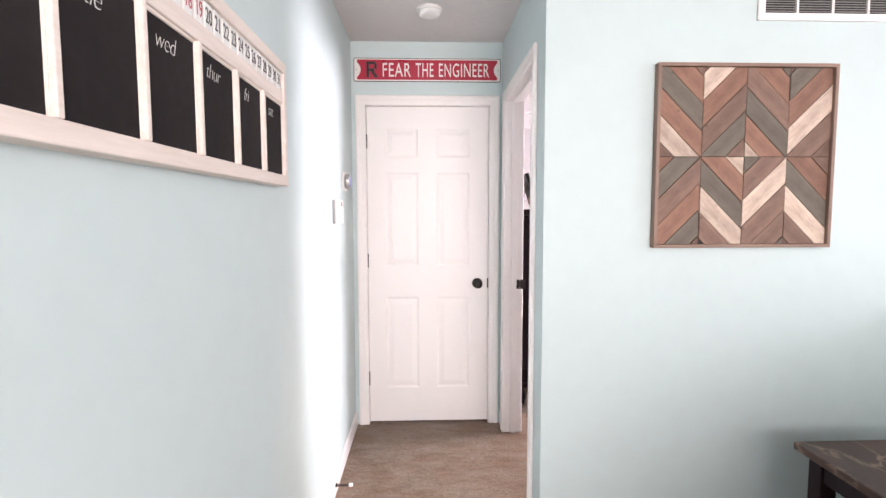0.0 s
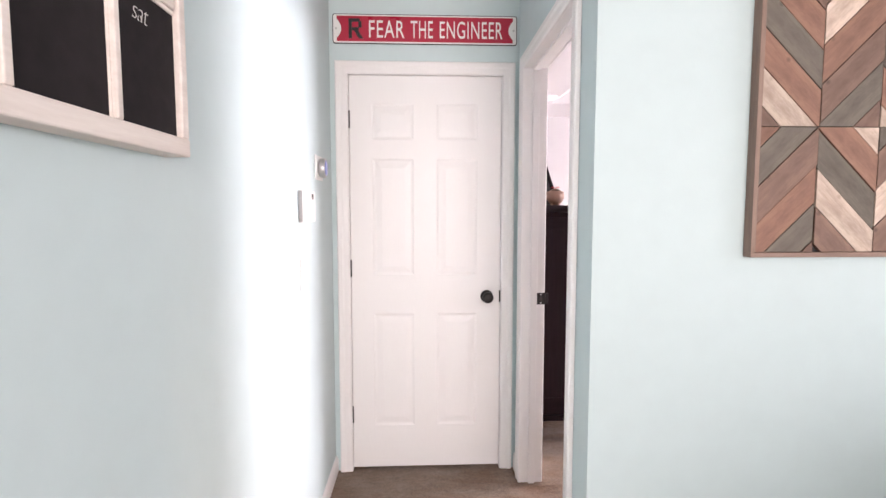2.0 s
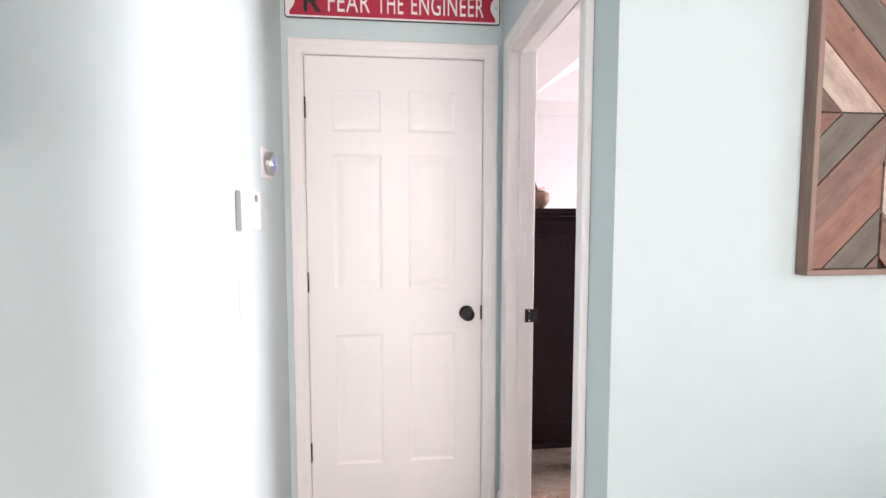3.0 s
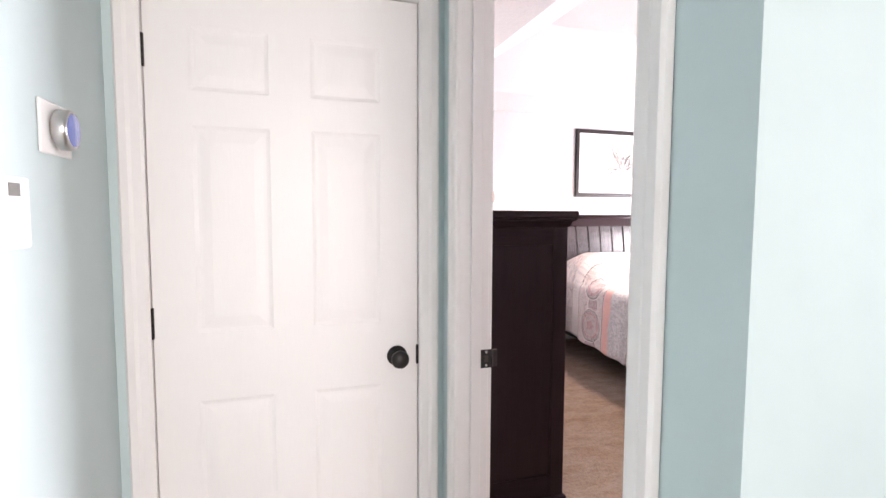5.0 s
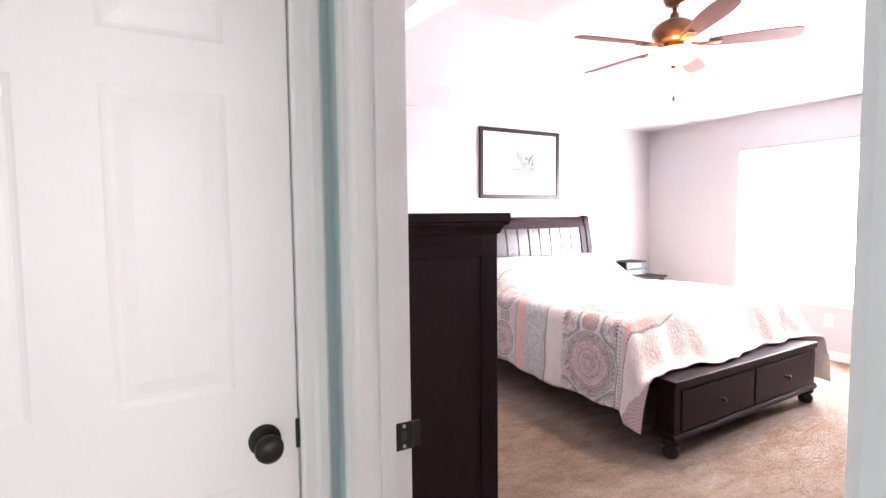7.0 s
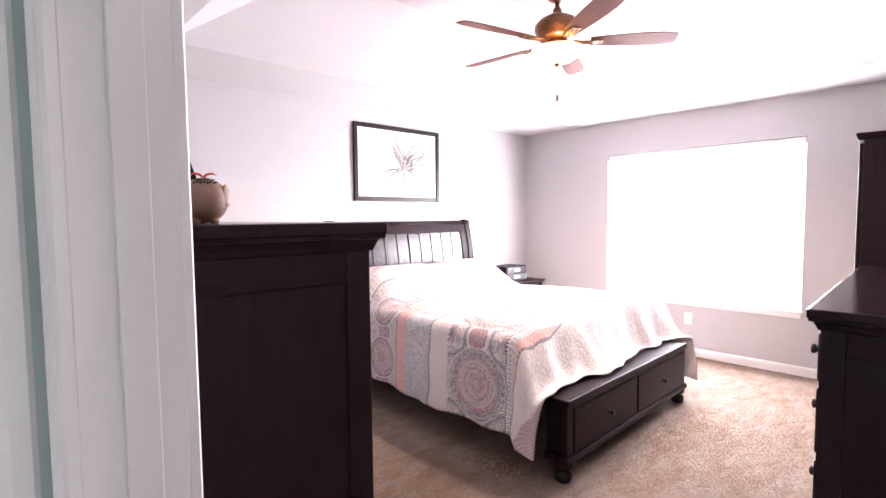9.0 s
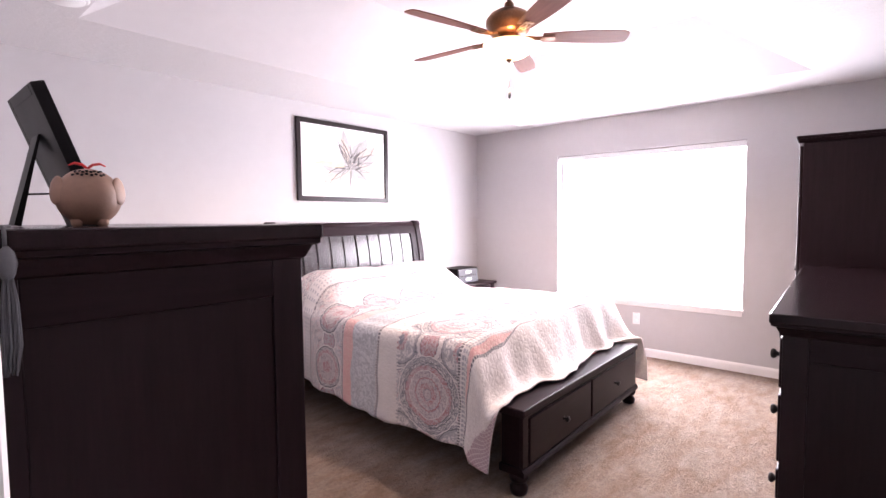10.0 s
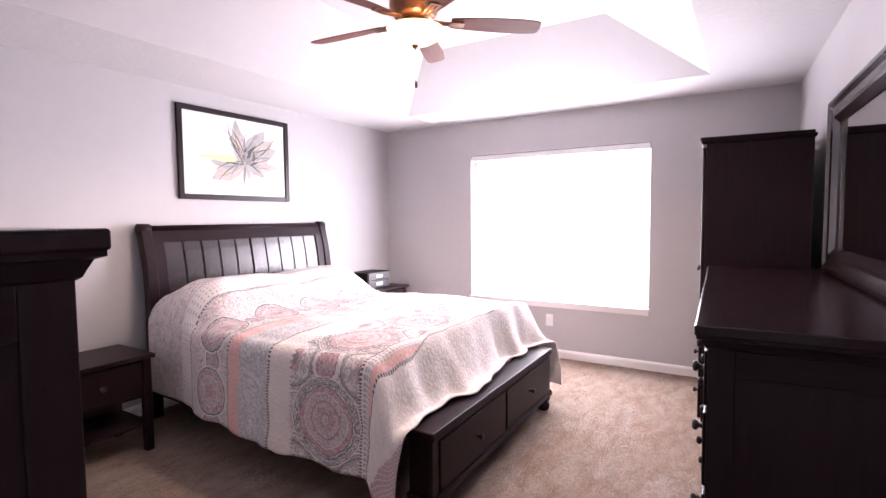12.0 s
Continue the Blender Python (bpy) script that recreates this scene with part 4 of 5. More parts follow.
    leafy = n.mix(n.ramp(fine, [(0.40, 0.0), (0.46, 1.0), (0.54, 1.0), (0.60, 0.0)]), cream, (0.22, 0.215, 0.25))
    dense2 = n.mix(n.ramp(fine, [(0.42, 0.0), (0.52, 1.0)]), (0.38, 0.32, 0.35), (0.64, 0.57, 0.57))
    big = [(0.222, cream), (0.216, grey), (0.212, leafy), (0.186, dark), (0.183, leafy), (0.170, dark), (0.167, dense), (0.140, cream), (0.136, dense2), (0.098, rose), (0.092, dense2), (0.066, dense), (0.034, grey), (0.030, dense2)]
    ring = [(0.165, grey), (0.160, cream), (0.150, leafy), (0.126, dark), (0.122, (0.40, 0.385, 0.41)), (0.108, busy2), (0.045, dense), (0.022, grey)]
    col = rosette(ground, 0.54, 0.50, 4.015, ring)
    col = rosette(col, 0.54, 0.50, 4.455, ring)
    col = rosette(col, 0.54, 0.50, 4.235, [(0.096, grey), (0.092, cream), (0.066, dark), (0.062, dense)])
    col = rosette(col, 0.54, 0.23, 4.235, big)
    col = rosette(col, 0.40, 0.39, 5.17, [(0.085, cream), (0.070, dark), (0.064, busy)])
    col = rosette(col, 0.40, 0.19, 5.19, [(0.160, cream), (0.150, dark), (0.143, leafy), (0.125, dense), (0.100, cream), (0.096, dense2), (0.045, dense)])
    col = band(col, 4.66, 4.90, soft)
    col = band(col, 4.89, 4.99, n.mix(n.ramp(swirl, [(0.4, 0.0), (0.6, 1.0)]), coral, (0.78, 0.53, 0.49)))
    col = band(col, 4.485, 4.635, cream)
    for lo, hi in ((4.635, 4.655), (4.994, 5.012), (5.462, 5.478), (4.008, 4.022)):
        col = band(col, lo, hi, n.mix(dots(0.016, 0.30), cream, dark))
    tooth = n.m("MULTIPLY", n.m("ABSOLUTE", n.m("SUBTRACT", n.m("FRACT", n.m("DIVIDE", u, 0.022)), 0.5)), 0.05)
    col = band(col, n.m("ADD", 4.462, tooth), 4.487, cream)
    col = band(col, 5.48, 5.62, n.mix(n.m("MULTIPLY", dots(0.030, 0.22), n.m("LESS_THAN", n.m("ABSOLUTE", n.m("SUBTRACT", n.m("FRACT", n.m("DIVIDE", v, 0.030)), 0.5)), 0.22)), (0.78, 0.74, 0.73), mist))
    col = band(col, 3.94, 4.008, n.mix(n.m("MULTIPLY", dots(0.026, 0.30), n.m("LESS_THAN", n.m("ABSOLUTE", n.m("SUBTRACT", n.m("FRACT", n.m("DIVIDE", v, 0.026)), 0.5)), 0.32)), cream, (0.42, 0.41, 0.44)))
    col = band(col, 3.865, 3.94, n.mix(n.ramp(swirl, [(0.4, 0.0), (0.6, 1.0)]), coral, (0.79, 0.57, 0.53)))
    edge = n.m("SUBTRACT", 3.965, n.m("MULTIPLY", n.m("MINIMUM", n.m("DIVIDE", u, 0.55), 1.0), 0.10))
    edge = n.m("ADD", edge, n.m("MULTIPLY", n.ramp(u, [(0.80, 0.0), (1.0, 0.5)]), 0.20))
    col = n.mix(n.m("LESS_THAN", vv, n.m("ADD", edge, 0.016)), col, n.mix(dots(0.018, 0.32), cream, dark))
    col = band(col, 3.0, edge, n.mix(n.ramp(swirl, [(0.47, 0.0), (0.53, 1.0)]), (0.86, 0.81, 0.79), (0.75, 0.695, 0.68)))

    stitch = n.node("ShaderNodeTexVoronoi", 0, (("feature", "DISTANCE_TO_EDGE"),), Vector=uvv, Scale=34.0)
    puff = n.ramp(stitch, [(0.0, 0.0), (0.30, 1.0)])
    n.bump(n.m("ADD", puff, n.m("MULTIPLY", n.noise(uvv, 260, 2), 0.3)), 0.26, 0.005)
    fade = n.ramp(n.noise(uvv, 5, 3), [(0.3, 0.94), (0.7, 1.05)])
    mat = n.finish(n.mix(1.0, n.mix(0.04, col, cream), fade, "MULTIPLY"), 0.9, 0.0, 0.15)
    return mat


def quilt_lining():
    n = Nodes("quilt_lining")
    uvv = n.node("ShaderNodeUVMap")
    sep = n.node("ShaderNodeSeparateXYZ", Vector=uvv)
    u, v = sep.node.outputs[0], n.m("MULTIPLY", sep.node.outputs[1], 0.45)
    a = n.m("ABSOLUTE", n.m("SUBTRACT", n.m("FRACT", n.m("DIVIDE", n.m("ADD", u, v), 0.036)), 0.5))
    b = n.m("ABSOLUTE", n.m("SUBTRACT", n.m("FRACT", n.m("DIVIDE", n.m("SUBTRACT", u, v), 0.036)), 0.5))
    line = n.ramp(n.m("MINIMUM", a, b), [(0.07, 1.0), (0.13, 0.0)])
    n.bump(n.noise(uvv, 60, 3), 0.3, 0.004)
    return n.finish(n.mix(line, (0.45, 0.33, 0.36), (0.66, 0.56, 0.57)), 0.9, 0.0, 0.15)


quilt = thing("quilt", "rumpled printed quilt in coral, grey and cream with round medallions", "quilt", pose(0, 0, 0))
hem_line = [grid[i][0].co.copy() for i in range(len(rows))] + [grid[-1][j].co.copy() for j in range(1, len(cols))] + [grid[i][-1].co.copy() for i in range(len(rows) - 2, -1, -1)]
under = bm.copy()
for mesh, kind in ((bm, 1), (under, 0)):
    bmesh.ops.delete(mesh, geom=[f for f in mesh.faces if f.material_index == kind], context="FACES")
    for f in mesh.faces:
        f.material_index = 0
for name, mesh, mat, text in (("cover", bm, quilt_cloth(), ""), ("lining", under, quilt_lining(), "rose lining with a pale lattice, turned out at the corner")):
    thick = part(name, mesh, mat, quilt, text).modifiers.new("thickness", "SOLIDIFY")
    thick.thickness, thick.offset = 0.006, -1
part("binding", rod(hem_line, 0.0026, 6), plain("grey_cream_binding", (0.62, 0.56, 0.55), 0.9, var=0.15, scale=40), quilt, "narrow cloth binding round the edge")
sheet = thing("bed_sheet", "coral pink bed sheet peeking out under the quilt", "sheet", pose(0, 0, 0))
bm = bmesh.new()
rowsv = [[bm.verts.new((3.58 + 0.34 * i / 12, 3.99 - 0.135 * j / 5 - 0.012 * math.sin(i * 1.1), 0.4585 + 0.055 * (1 - j / 5) ** 2 + 0.003 * math.sin(i * 1.7 + j))) for i in range(13)] for j in range(6)]
for a, b in zip(rowsv, rowsv[1:]):
    for i in range(12):
        bm.faces.new((a[i], b[i], b[i + 1], a[i + 1])).smooth = True
sh = part("cloth", bm, plain("pink_cotton", (0.62, 0.16, 0.20), 0.85), sheet)
_m = sh.modifiers.new("thickness", "SOLIDIFY")
_m.thickness, _m.offset = 0.003, 1

# ---- bedroom furniture ----
KNOB = mesh_of("knob", turned([(0.010, 0), (0.007, 0.004), (0.007, 0.013), (0.015, 0.019), (0.017, 0.026), (0.013, 0.032), (0.0, 0.034)], 18, pose(0, 0, 0, 90)), BRONZE)


def crown(bm, x0, x1, y0, y1, z0, z1, over):
    """A stepped, coved moulding that widens upwards under a top board."""
    steps = [(0.0, z0), (0.006, z0 + 0.004), (0.010, z0 + 0.35 * (z1 - z0)), (0.5 * over, z0 + 0.7 * (z1 - z0)), (0.85 * over, z1 - 0.008), (0.85 * over, z1)]
    loops = [[bm.verts.new(p) for p in ((x0 - o, y0 - o, z), (x1 + o, y0 - o, z), (x1 + o, y1 + o, z), (x0 - o, y1 + o, z))] for o, z in steps]
    for a, b in zip(loops, loops[1:]):
        for i in range(4):
            bm.faces.new((a[i], a[(i + 1) % 4], b[(i + 1) % 4], b[i]))
    bm.faces.new(list(reversed(loops[0]))), bm.faces.new(loops[-1])
    bmesh.ops.recalc_face_normals(bm, faces=bm.faces)


def case_piece(ob, w, d, z0, z1, rows, top=0.03, over=0.035, feet=True, panelled=True):
    """A chest on bun feet: x across its width, its front towards +y at y = d, drawers by rows of (bottom, top, how many)."""
    side = 0.022
    if panelled:
        for x in (0.0, w - side):
            inner = x + 0.006 if x == 0 else x
            part("side_panel", boxes((inner, inner + side - 0.006, 0.06, d - 0.065, z0 + 0.10, z1 - 0.075)), ESP, ob)
            for rowb in ((x, x + side, 0, 0.06, z0, z1), (x, x + side, d - 0.065, d, z0, z1)):
                part("side_stile", boxes(rowb, bevel=0.002), ESP, ob)
            part("side_rail", boxes((x, x + side, 0.06, d - 0.065, z1 - 0.075, z1), bevel=0.002), ESP_Y, ob)
            part("side_rail", boxes((x, x + side, 0.06, d - 0.065, z0, z0 + 0.10), bevel=0.002), ESP_Y, ob)
    else:
        for x in (0.0, w - side):
            part("side_panel", boxes((x, x + side, 0, d, z0, z1), bevel=0.003), ESP, ob)
    part("back", boxes((side, w - side, 0.004, 0.012, z0, z1)), ESP, ob)
    part("carcass", boxes((side, w - side, 0.012, d - 0.020, z0, z1)), ESP, ob)
    for lo, hi, many in rows:
        ww = (w - 2 * side - 0.03) / many
        for k in range(many):
            xa = side + 0.015 + k * ww
            front = part("drawer_front", boxes((xa + 0.006, xa + ww - 0.006, d - 0.020, d + 0.010, lo, hi), bevel=0.005), ESP_X, ob)
            spots = (0.5,) if ww < 0.5 else (0.22, 0.78)
            for f in spots:
                part("knob", KNOB, None, front, "round dark metal knob", pose(xa + ww * f, d + 0.010, (lo + hi) / 2, 0, 0, 180))
    bm = bmesh.new()
    crown(bm, 0, w, 0.0, d, z1 - 0.004, z1 + 0.036, over)
    for v in bm.verts:
        v.co.y = max(v.co.y, 0.0)
    part("cornice", bm, ESP_X, ob)
    part("top", boxes((-over, w + over, 0.0, d + over, z1 + 0.036, z1 + 0.036 + top), bevel=0.005), ESP_TOP, ob, "polished dark top")
    bm = bmesh.new()
    extrude(bm, [(-0.010, 0.0), (w + 0.010, 0.0), (w + 0.010, d + 0.012), (-0.010, d + 0.012)], z0 - 0.035, z0 - 0.004, "z")
    part("plinth", bm, ESP_X, ob)
    if feet:
        h = z0 - 0.035
        for x in (0.05, w - 0.05):
            for y in (0.06, d - 0.045):
                part("bun_foot", turned([(r, z * h / 0.083) for r, z in BUN], 20, pose(x, y, 0)), ESP, ob)


# chest of drawers: its back to the doorway wall, its front into the room
CW_, CD = 0.98, 0.509
chest = thing("chest_of_drawers", "tall dark espresso chest with a moulded top beside the doorway", "chest", pose(0.700, 4.268, 0, 0, 0, -90))
case_piece(chest, CW_, CD, 0.17, 1.335, [(0.19, 0.42, 1), (0.44, 0.66, 1), (0.68, 0.89, 1), (0.91, 1.11, 1), (1.13, 1.31, 2)], 0.030, 0.033)

# piggy bank and photo frame on the chest
CLAY = plain("tan_ceramic", (0.25, 0.140, 0.096), 0.55, var=0.14, scale=9, fine=90, bump=0.2)
pig = thing("piggy_bank", "round tan ceramic piggy bank with a red ribbon, on the chest", "piggy bank", pose(0.889, 3.458, 1.4015, 0, 0, -14) @ Matrix.Scale(0.78, 4))
bm = bmesh.new()
bmesh.ops.create_uvsphere(bm, u_segments=36, v_segments=24, radius=0.066)
for v in bm.verts:
    v.co = (v.co.x * 0.97, v.co.y * 1.0, v.co.z * 0.97 + 0.0665)
for f in bm.faces:
    f.smooth = True
part("body", bm, CLAY, pig)
for a in (-1, 1):
    bm = bmesh.new()
    bmesh.ops.create_uvsphere(bm, u_segments=18, v_segments=10, radius=0.024)
    for v in bm.verts:
        v.co = (v.co.x * 1.0, v.co.y * 0.28, v.co.z * 1.35)
    for f in bm.faces:
        f.smooth = True
    part("ear", bm, CLAY, pig, "", pose(a * 0.057, -0.020, 0.080, -8, a * 8, a * 58))
for x in (-0.03, 0.03):
    for y in (-0.03, 0.03):
        part("foot", turned([(0.008, 0), (0.011, 0.004), (0.012, 0.016)], 14, pose(x * 0.8, y * 0.8, 0)), CLAY, pig)
part("snout", turned([(0.020, 0), (0.021, 0.012), (0.019, 0.016), (0.0, 0.016)], 20, pose(0.0, 0.060, 0.066, -90)), CLAY, pig)
# pierced holes: black discs on the body paint the shade within them
for k in range(16):
    a, b = radians(-125 + 11.0 * (k % 8)), radians(44 + 10 * (k // 8) + 3 * (k % 2))
    d = Vector((math.cos(a) * math.cos(b) * 0.97, math.sin(a) * math.cos(b), math.sin(b) * 0.95)).normalized()
    p = Vector((d.x * 0.0645, d.y * 0.0662, d.z * 0.0632 + 0.070))
    part("hole", turned([(0.0032, 0), (0.0032, 0.0016)], 8), BLACK, pig, "", Matrix.Translation(p) @ d.to_track_quat("Z", "Y").to_matrix().to_4x4())
bm = bmesh.new()
for s in (-1, 1):
    tube(bm, [(0, 0, 0.131), (s * 0.010, 0.004, 0.140), (s * 0.024, 0.004, 0.143), (s * 0.034, -0.002, 0.137)], [0.003, 0.0035, 0.003, 0.0015], 6)
part("ribbon", bm, plain("red_ribbon", (0.60, 0.03, 0.03), 0.5), pig, "red tied ribbon")

pf = thing("photo_frame", "black easel-back photo frame leaning back on the chest", "photo frame", pose(0.945, 3.60, 1.4035, 0, -19, 0))
part("frame", boxes((-0.012, 0.012, 0, 0.022, 0, 0.288), (-0.012, 0.012, 0.208, 0.23, 0, 0.288), (-0.012, 0.012, 0.022, 0.208, 0, 0.022), (-0.012, 0.012, 0.022, 0.208, 0.266, 0.288), bevel=0.002), BLACK, pf)
part("back_board", boxes((-0.0115, 0.0, 0.021, 0.209, 0.021, 0.267)), BLACK, pf)
part("picture", boxes((0.0005, 0.003, 0.022, 0.208, 0.022, 0.266)), plain("photo_print", (0.4, 0.38, 0.36), 0.3, var=0.3), pf, "pale print")
part("strut", prism([(-0.012, 0.200), (-0.017, 0.200), (-0.120, 0.042), (-0.110, 0.036)], 0.085, 0.145, "y"), BLACK, pf)
part("stay", rod([(-0.010, 0.115, 0.075), (-0.085, 0.115, 0.095)], 0.002, 6), BLACK, pf)

# tassel hung over the back corner of the chest
TASSEL = plain("grey_silk", (0.075, 0.075, 0.085), 0.5, var=0.2, scale=60, fine=220, bump=0.3)
tas = thing("tassel", "grey silk tassel hanging by its cord over the chest", "tassel", pose(0.742, 3.243, 1.4015))
part("cord", rod([(0.02, 0.10, 0.003), (0.006, 0.05, 0.003), (0.0, 0.014, 0.003), (0.0, 0.002, 0.001), (0.0, -0.002, -0.006), (0.0, -0.002, -0.030)], 0.0026, 6), TASSEL, tas)
part("knot", turned([(0.003, -0.022), (0.0085, -0.030), (0.0115, -0.044), (0.0085, -0.058), (0.005, -0.066)][::-1], 18, pose(0, -0.008, 0)), TASSEL, tas)
rng = random.Random(3)
bm = bmesh.new()
for k in range(46):
    a, r = rng.uniform(0, 2 * math.pi), 0.009 * math.sqrt(rng.random())
    x, y = r * math.cos(a), r * math.sin(a)
    tube(bm, [(x * 0.5, y * 0.5 - 0.008, -0.062), (x, y - 0.009, -0.095), (x * 1.15, y * 1.05 - 0.010, -0.150), (x * 0.9 - 0.003, y - 0.010, rng.uniform(-0.190, -0.172))], 0.0016, 5)
part("threads", bm, TASSEL, tas, "loose hanging threads")

# dresser with its mirror, and the armoire, along the mirror wall
RZ = math.degrees(math.atan(0.047))
DW, DD = 1.80, 0.545
dresser = thing("dresser", "wide dark espresso dresser with a polished top under the mirror", "dresser", pose(2.392, 2.636, 0, 0, 0, RZ) @ pose(0.034, -0.034 - DD, 0))
case_piece(dresser, DW, DD, 0.12, 1.050, [(0.135, 0.360, 2), (0.385, 0.610, 2), (0.635, 0.850, 2), (0.872, 1.030, 3)], 0.030, 0.034)
mir = thing("dresser_mirror", "large mirror in a moulded dark frame standing on the dresser", "mirror", pose(2.392, mirror_wall(2.392), 1.118, 0, 0, RZ))
MX0, MX1, MH, MF = 0.07, 1.775, 0.868, 0.125
bm = bmesh.new()
prof = [(0.0, 0.0), (0.0, 0.044), (0.012, 0.056), (0.030, 0.058), (0.048, 0.046), (0.070, 0.040), (0.092, 0.044), (0.104, 0.036), (MF, 0.022), (MF, 0.0)]
ring = [(MX0, 0.0, 1, 1), (MX1, 0.0, -1, 1), (MX1, MH, -1, -1), (MX0, MH, 1, -1)]
loops = [[bm.verts.new((x + o * sx, d + 0.004, z + o * sz)) for o, d in prof] for x, z, sx, sz in ring]
for a in range(4):
    for i in range(len(prof)):
        p, q = loops[a], loops[(a + 1) % 4]
        bm.faces.new((p[i], p[(i + 1) % len(prof)], q[(i + 1) % len(prof)], q[i]))
bmesh.ops.recalc_face_normals(bm, faces=bm.faces)
part("frame", bm, wood("dark_mirror_frame", (0.009, 0.005, 0.005), (0.018, 0.010, 0.010), 0.15, 0, 1.0, 0.0, 0.9, uneven=0.01), mir, "moulded glossy dark frame")
silver = Nodes("mirror_silver")
part("glass", boxes((MX0 + MF - 0.004, MX1 - MF + 0.004, 0.010, 0.020, MF - 0.004, MH - MF + 0.004)), silver.finish((0.88, 0.89, 0.90), 0.01, 1.0), mir, "clear mirror glass")

arm = thing("armoire", "tall dark espresso armoire with a plain side and a thin cornice", "armoire", pose(4.376, 2.790, 0, 0, 0, RZ) @ pose(0.016, -0.016 - 0.56, 0))
AW, AD, AZ = 1.02, 0.56, 1.850
part("body", boxes((0, AW, 0, AD - 0.02, 0.10, AZ), bevel=0.003), ESP, arm)
part("plinth", boxes((0.005, AW - 0.005, 0.01, AD - 0.03, 0.0, 0.10)), ESP_X, arm)
for k in (0, 1):
    dd = part("door", boxes((0.006 + k * AW / 2, (k + 1) * AW / 2 - 0.006, AD - 0.02, AD, 0.66, AZ - 0.02), bevel=0.004), ESP, arm)
    part("knob", KNOB, None, dd, "round metal knob", pose(AW / 2 + (-0.05 if k == 0 else 0.05), AD, 1.04, 0, 0, 180))
for z in (0.125, 0.385):
    dd = part("drawer_front", boxes((0.006, AW - 0.006, AD - 0.02, AD, z, z + 0.245), bevel=0.004), ESP_X, arm)
    for x in (0.2, AW - 0.2):
        part("knob", KNOB, None, dd, "round metal knob", pose(x, AD, z + 0.12, 0, 0, 180))
bm = bmesh.new()
crown(bm, 0, AW, 0, AD, AZ - 0.002, AZ + 0.022, 0.014)
part("cornice", bm, ESP_X, arm)
part("top", boxes((-0.016, AW + 0.016, 0, AD + 0.016, AZ + 0.022, AZ + 0.040), bevel=0.003), ESP_X, arm)

# nightstands


def nightstand(m, label, w=0.55, d=0.42, h=0.60):
    ob = thing("nightstand", label, "nightstand", m, "nightstands beside the bed")
    part("top", boxes((-0.02, w + 0.02, 0, d + 0.02, h - 0.026, h), bevel=0.005), ESP_X, ob)
    for x in (0.0, w - 0.045):
        for y in (0.0, d - 0.045):
            part("leg", prism([(x, 0), (x + 0.045, 0), (x + 0.045, h - 0.026), (x, h - 0.026)], y, y + 0.045, "y", 0.002), ESP, ob)
        xs = x + 0.012
        part("side_panel", boxes((xs, xs + 0.018, 0.045, d - 0.045, h - 0.255, h - 0.026)), ESP, ob)
    part("back_panel", boxes((0.045, w - 0.045, 0.012, 0.024, 0.17, h - 0.026)), ESP, ob)
    part("case_floor", boxes((0.03, w - 0.03, 0.024, d - 0.01, h - 0.262, h - 0.245)), ESP_X, ob)
    dr = part("drawer_front", boxes((0.049, w - 0.049, d - 0.028, d - 0.006, h - 0.240, h - 0.040), bevel=0.004), ESP_X, ob)
    part("knob", KNOB, None, dr, "small bright knob", pose(w / 2, d - 0.006, h - 0.14, 0, 0, 180))
    part("lower_shelf", boxes((0.005, w - 0.005, 0.01, d - 0.012, 0.155, 0.175), bevel=0.003), ESP_X, ob)
    return ob


nightstand(pose(2.525, 6.045, 0, 0, 0, 180) @ pose(0, 0, 0), "dark wooden nightstand with one drawer, beside the chest")
nightstand(pose(5.30, 6.19, 0, 0, 0, 180), "dark wooden nightstand holding a small black box", 0.60, 0.50, 0.69)
jb = thing("jewellery_box", "small black drawer box with two drawers on the nightstand", "box", pose(4.78, 5.80, 0.6905))
part("case", boxes((0, 0.36, 0.012, 0.25, 0, 0.165), bevel=0.004), BLACK, jb)
for z in (0.008, 0.086):
    d = part("drawer", boxes((0.010, 0.350, -0.004, 0.014, z, z + 0.070), bevel=0.003), plain("grey_leather", (0.05, 0.05, 0.056), 0.4), jb)
    part("label_holder", boxes((0.13, 0.23, -0.008, -0.003, z + 0.020, z + 0.052), bevel=0.002), STEEL, d, "pale metal label holder")

# framed flower picture above the bed
pic = thing("framed_picture", "framed watercolour of a pale flower above the bed", "picture", pose(3.108, BY1, 1.575))
PWD, PHT, PB = 1.068, 0.730, 0.042
FRAMEB = wood("black_brown_frame", (0.009, 0.005, 0.0055), (0.018, 0.010, 0.010), 0.35, 0, 1.0, 0.01, 0.25)
part("frame", boxes((0, PB, -0.026, 0, 0, PHT), (PWD - PB, PWD, -0.026, 0, 0, PHT), (PB, PWD - PB, -0.0262, 0, 0, PB), (PB, PWD - PB, -0.0262, 0, PHT - PB, PHT), bevel=0.004), FRAMEB, pic, "dark wood frame")
part("paper", boxes((PB, PWD - PB, -0.012, -0.004, PB, PHT - PB)), plain("watercolour_paper", (0.78, 0.77, 0.75), 0.8, var=0.05, scale=5), pic, "white watercolour paper")
rng = random.Random(11)
WASH = [plain("wash_" + nm, c, 0.8, var=0.22, scale=9, fine=50) for nm, c in (("pale", (0.40, 0.39, 0.38)), ("warm", (0.50, 0.435, 0.385)), ("grey", (0.27, 0.26, 0.25)), ("dark", (0.10, 0.095, 0.09)), ("ochre", (0.76, 0.66, 0.38)))]


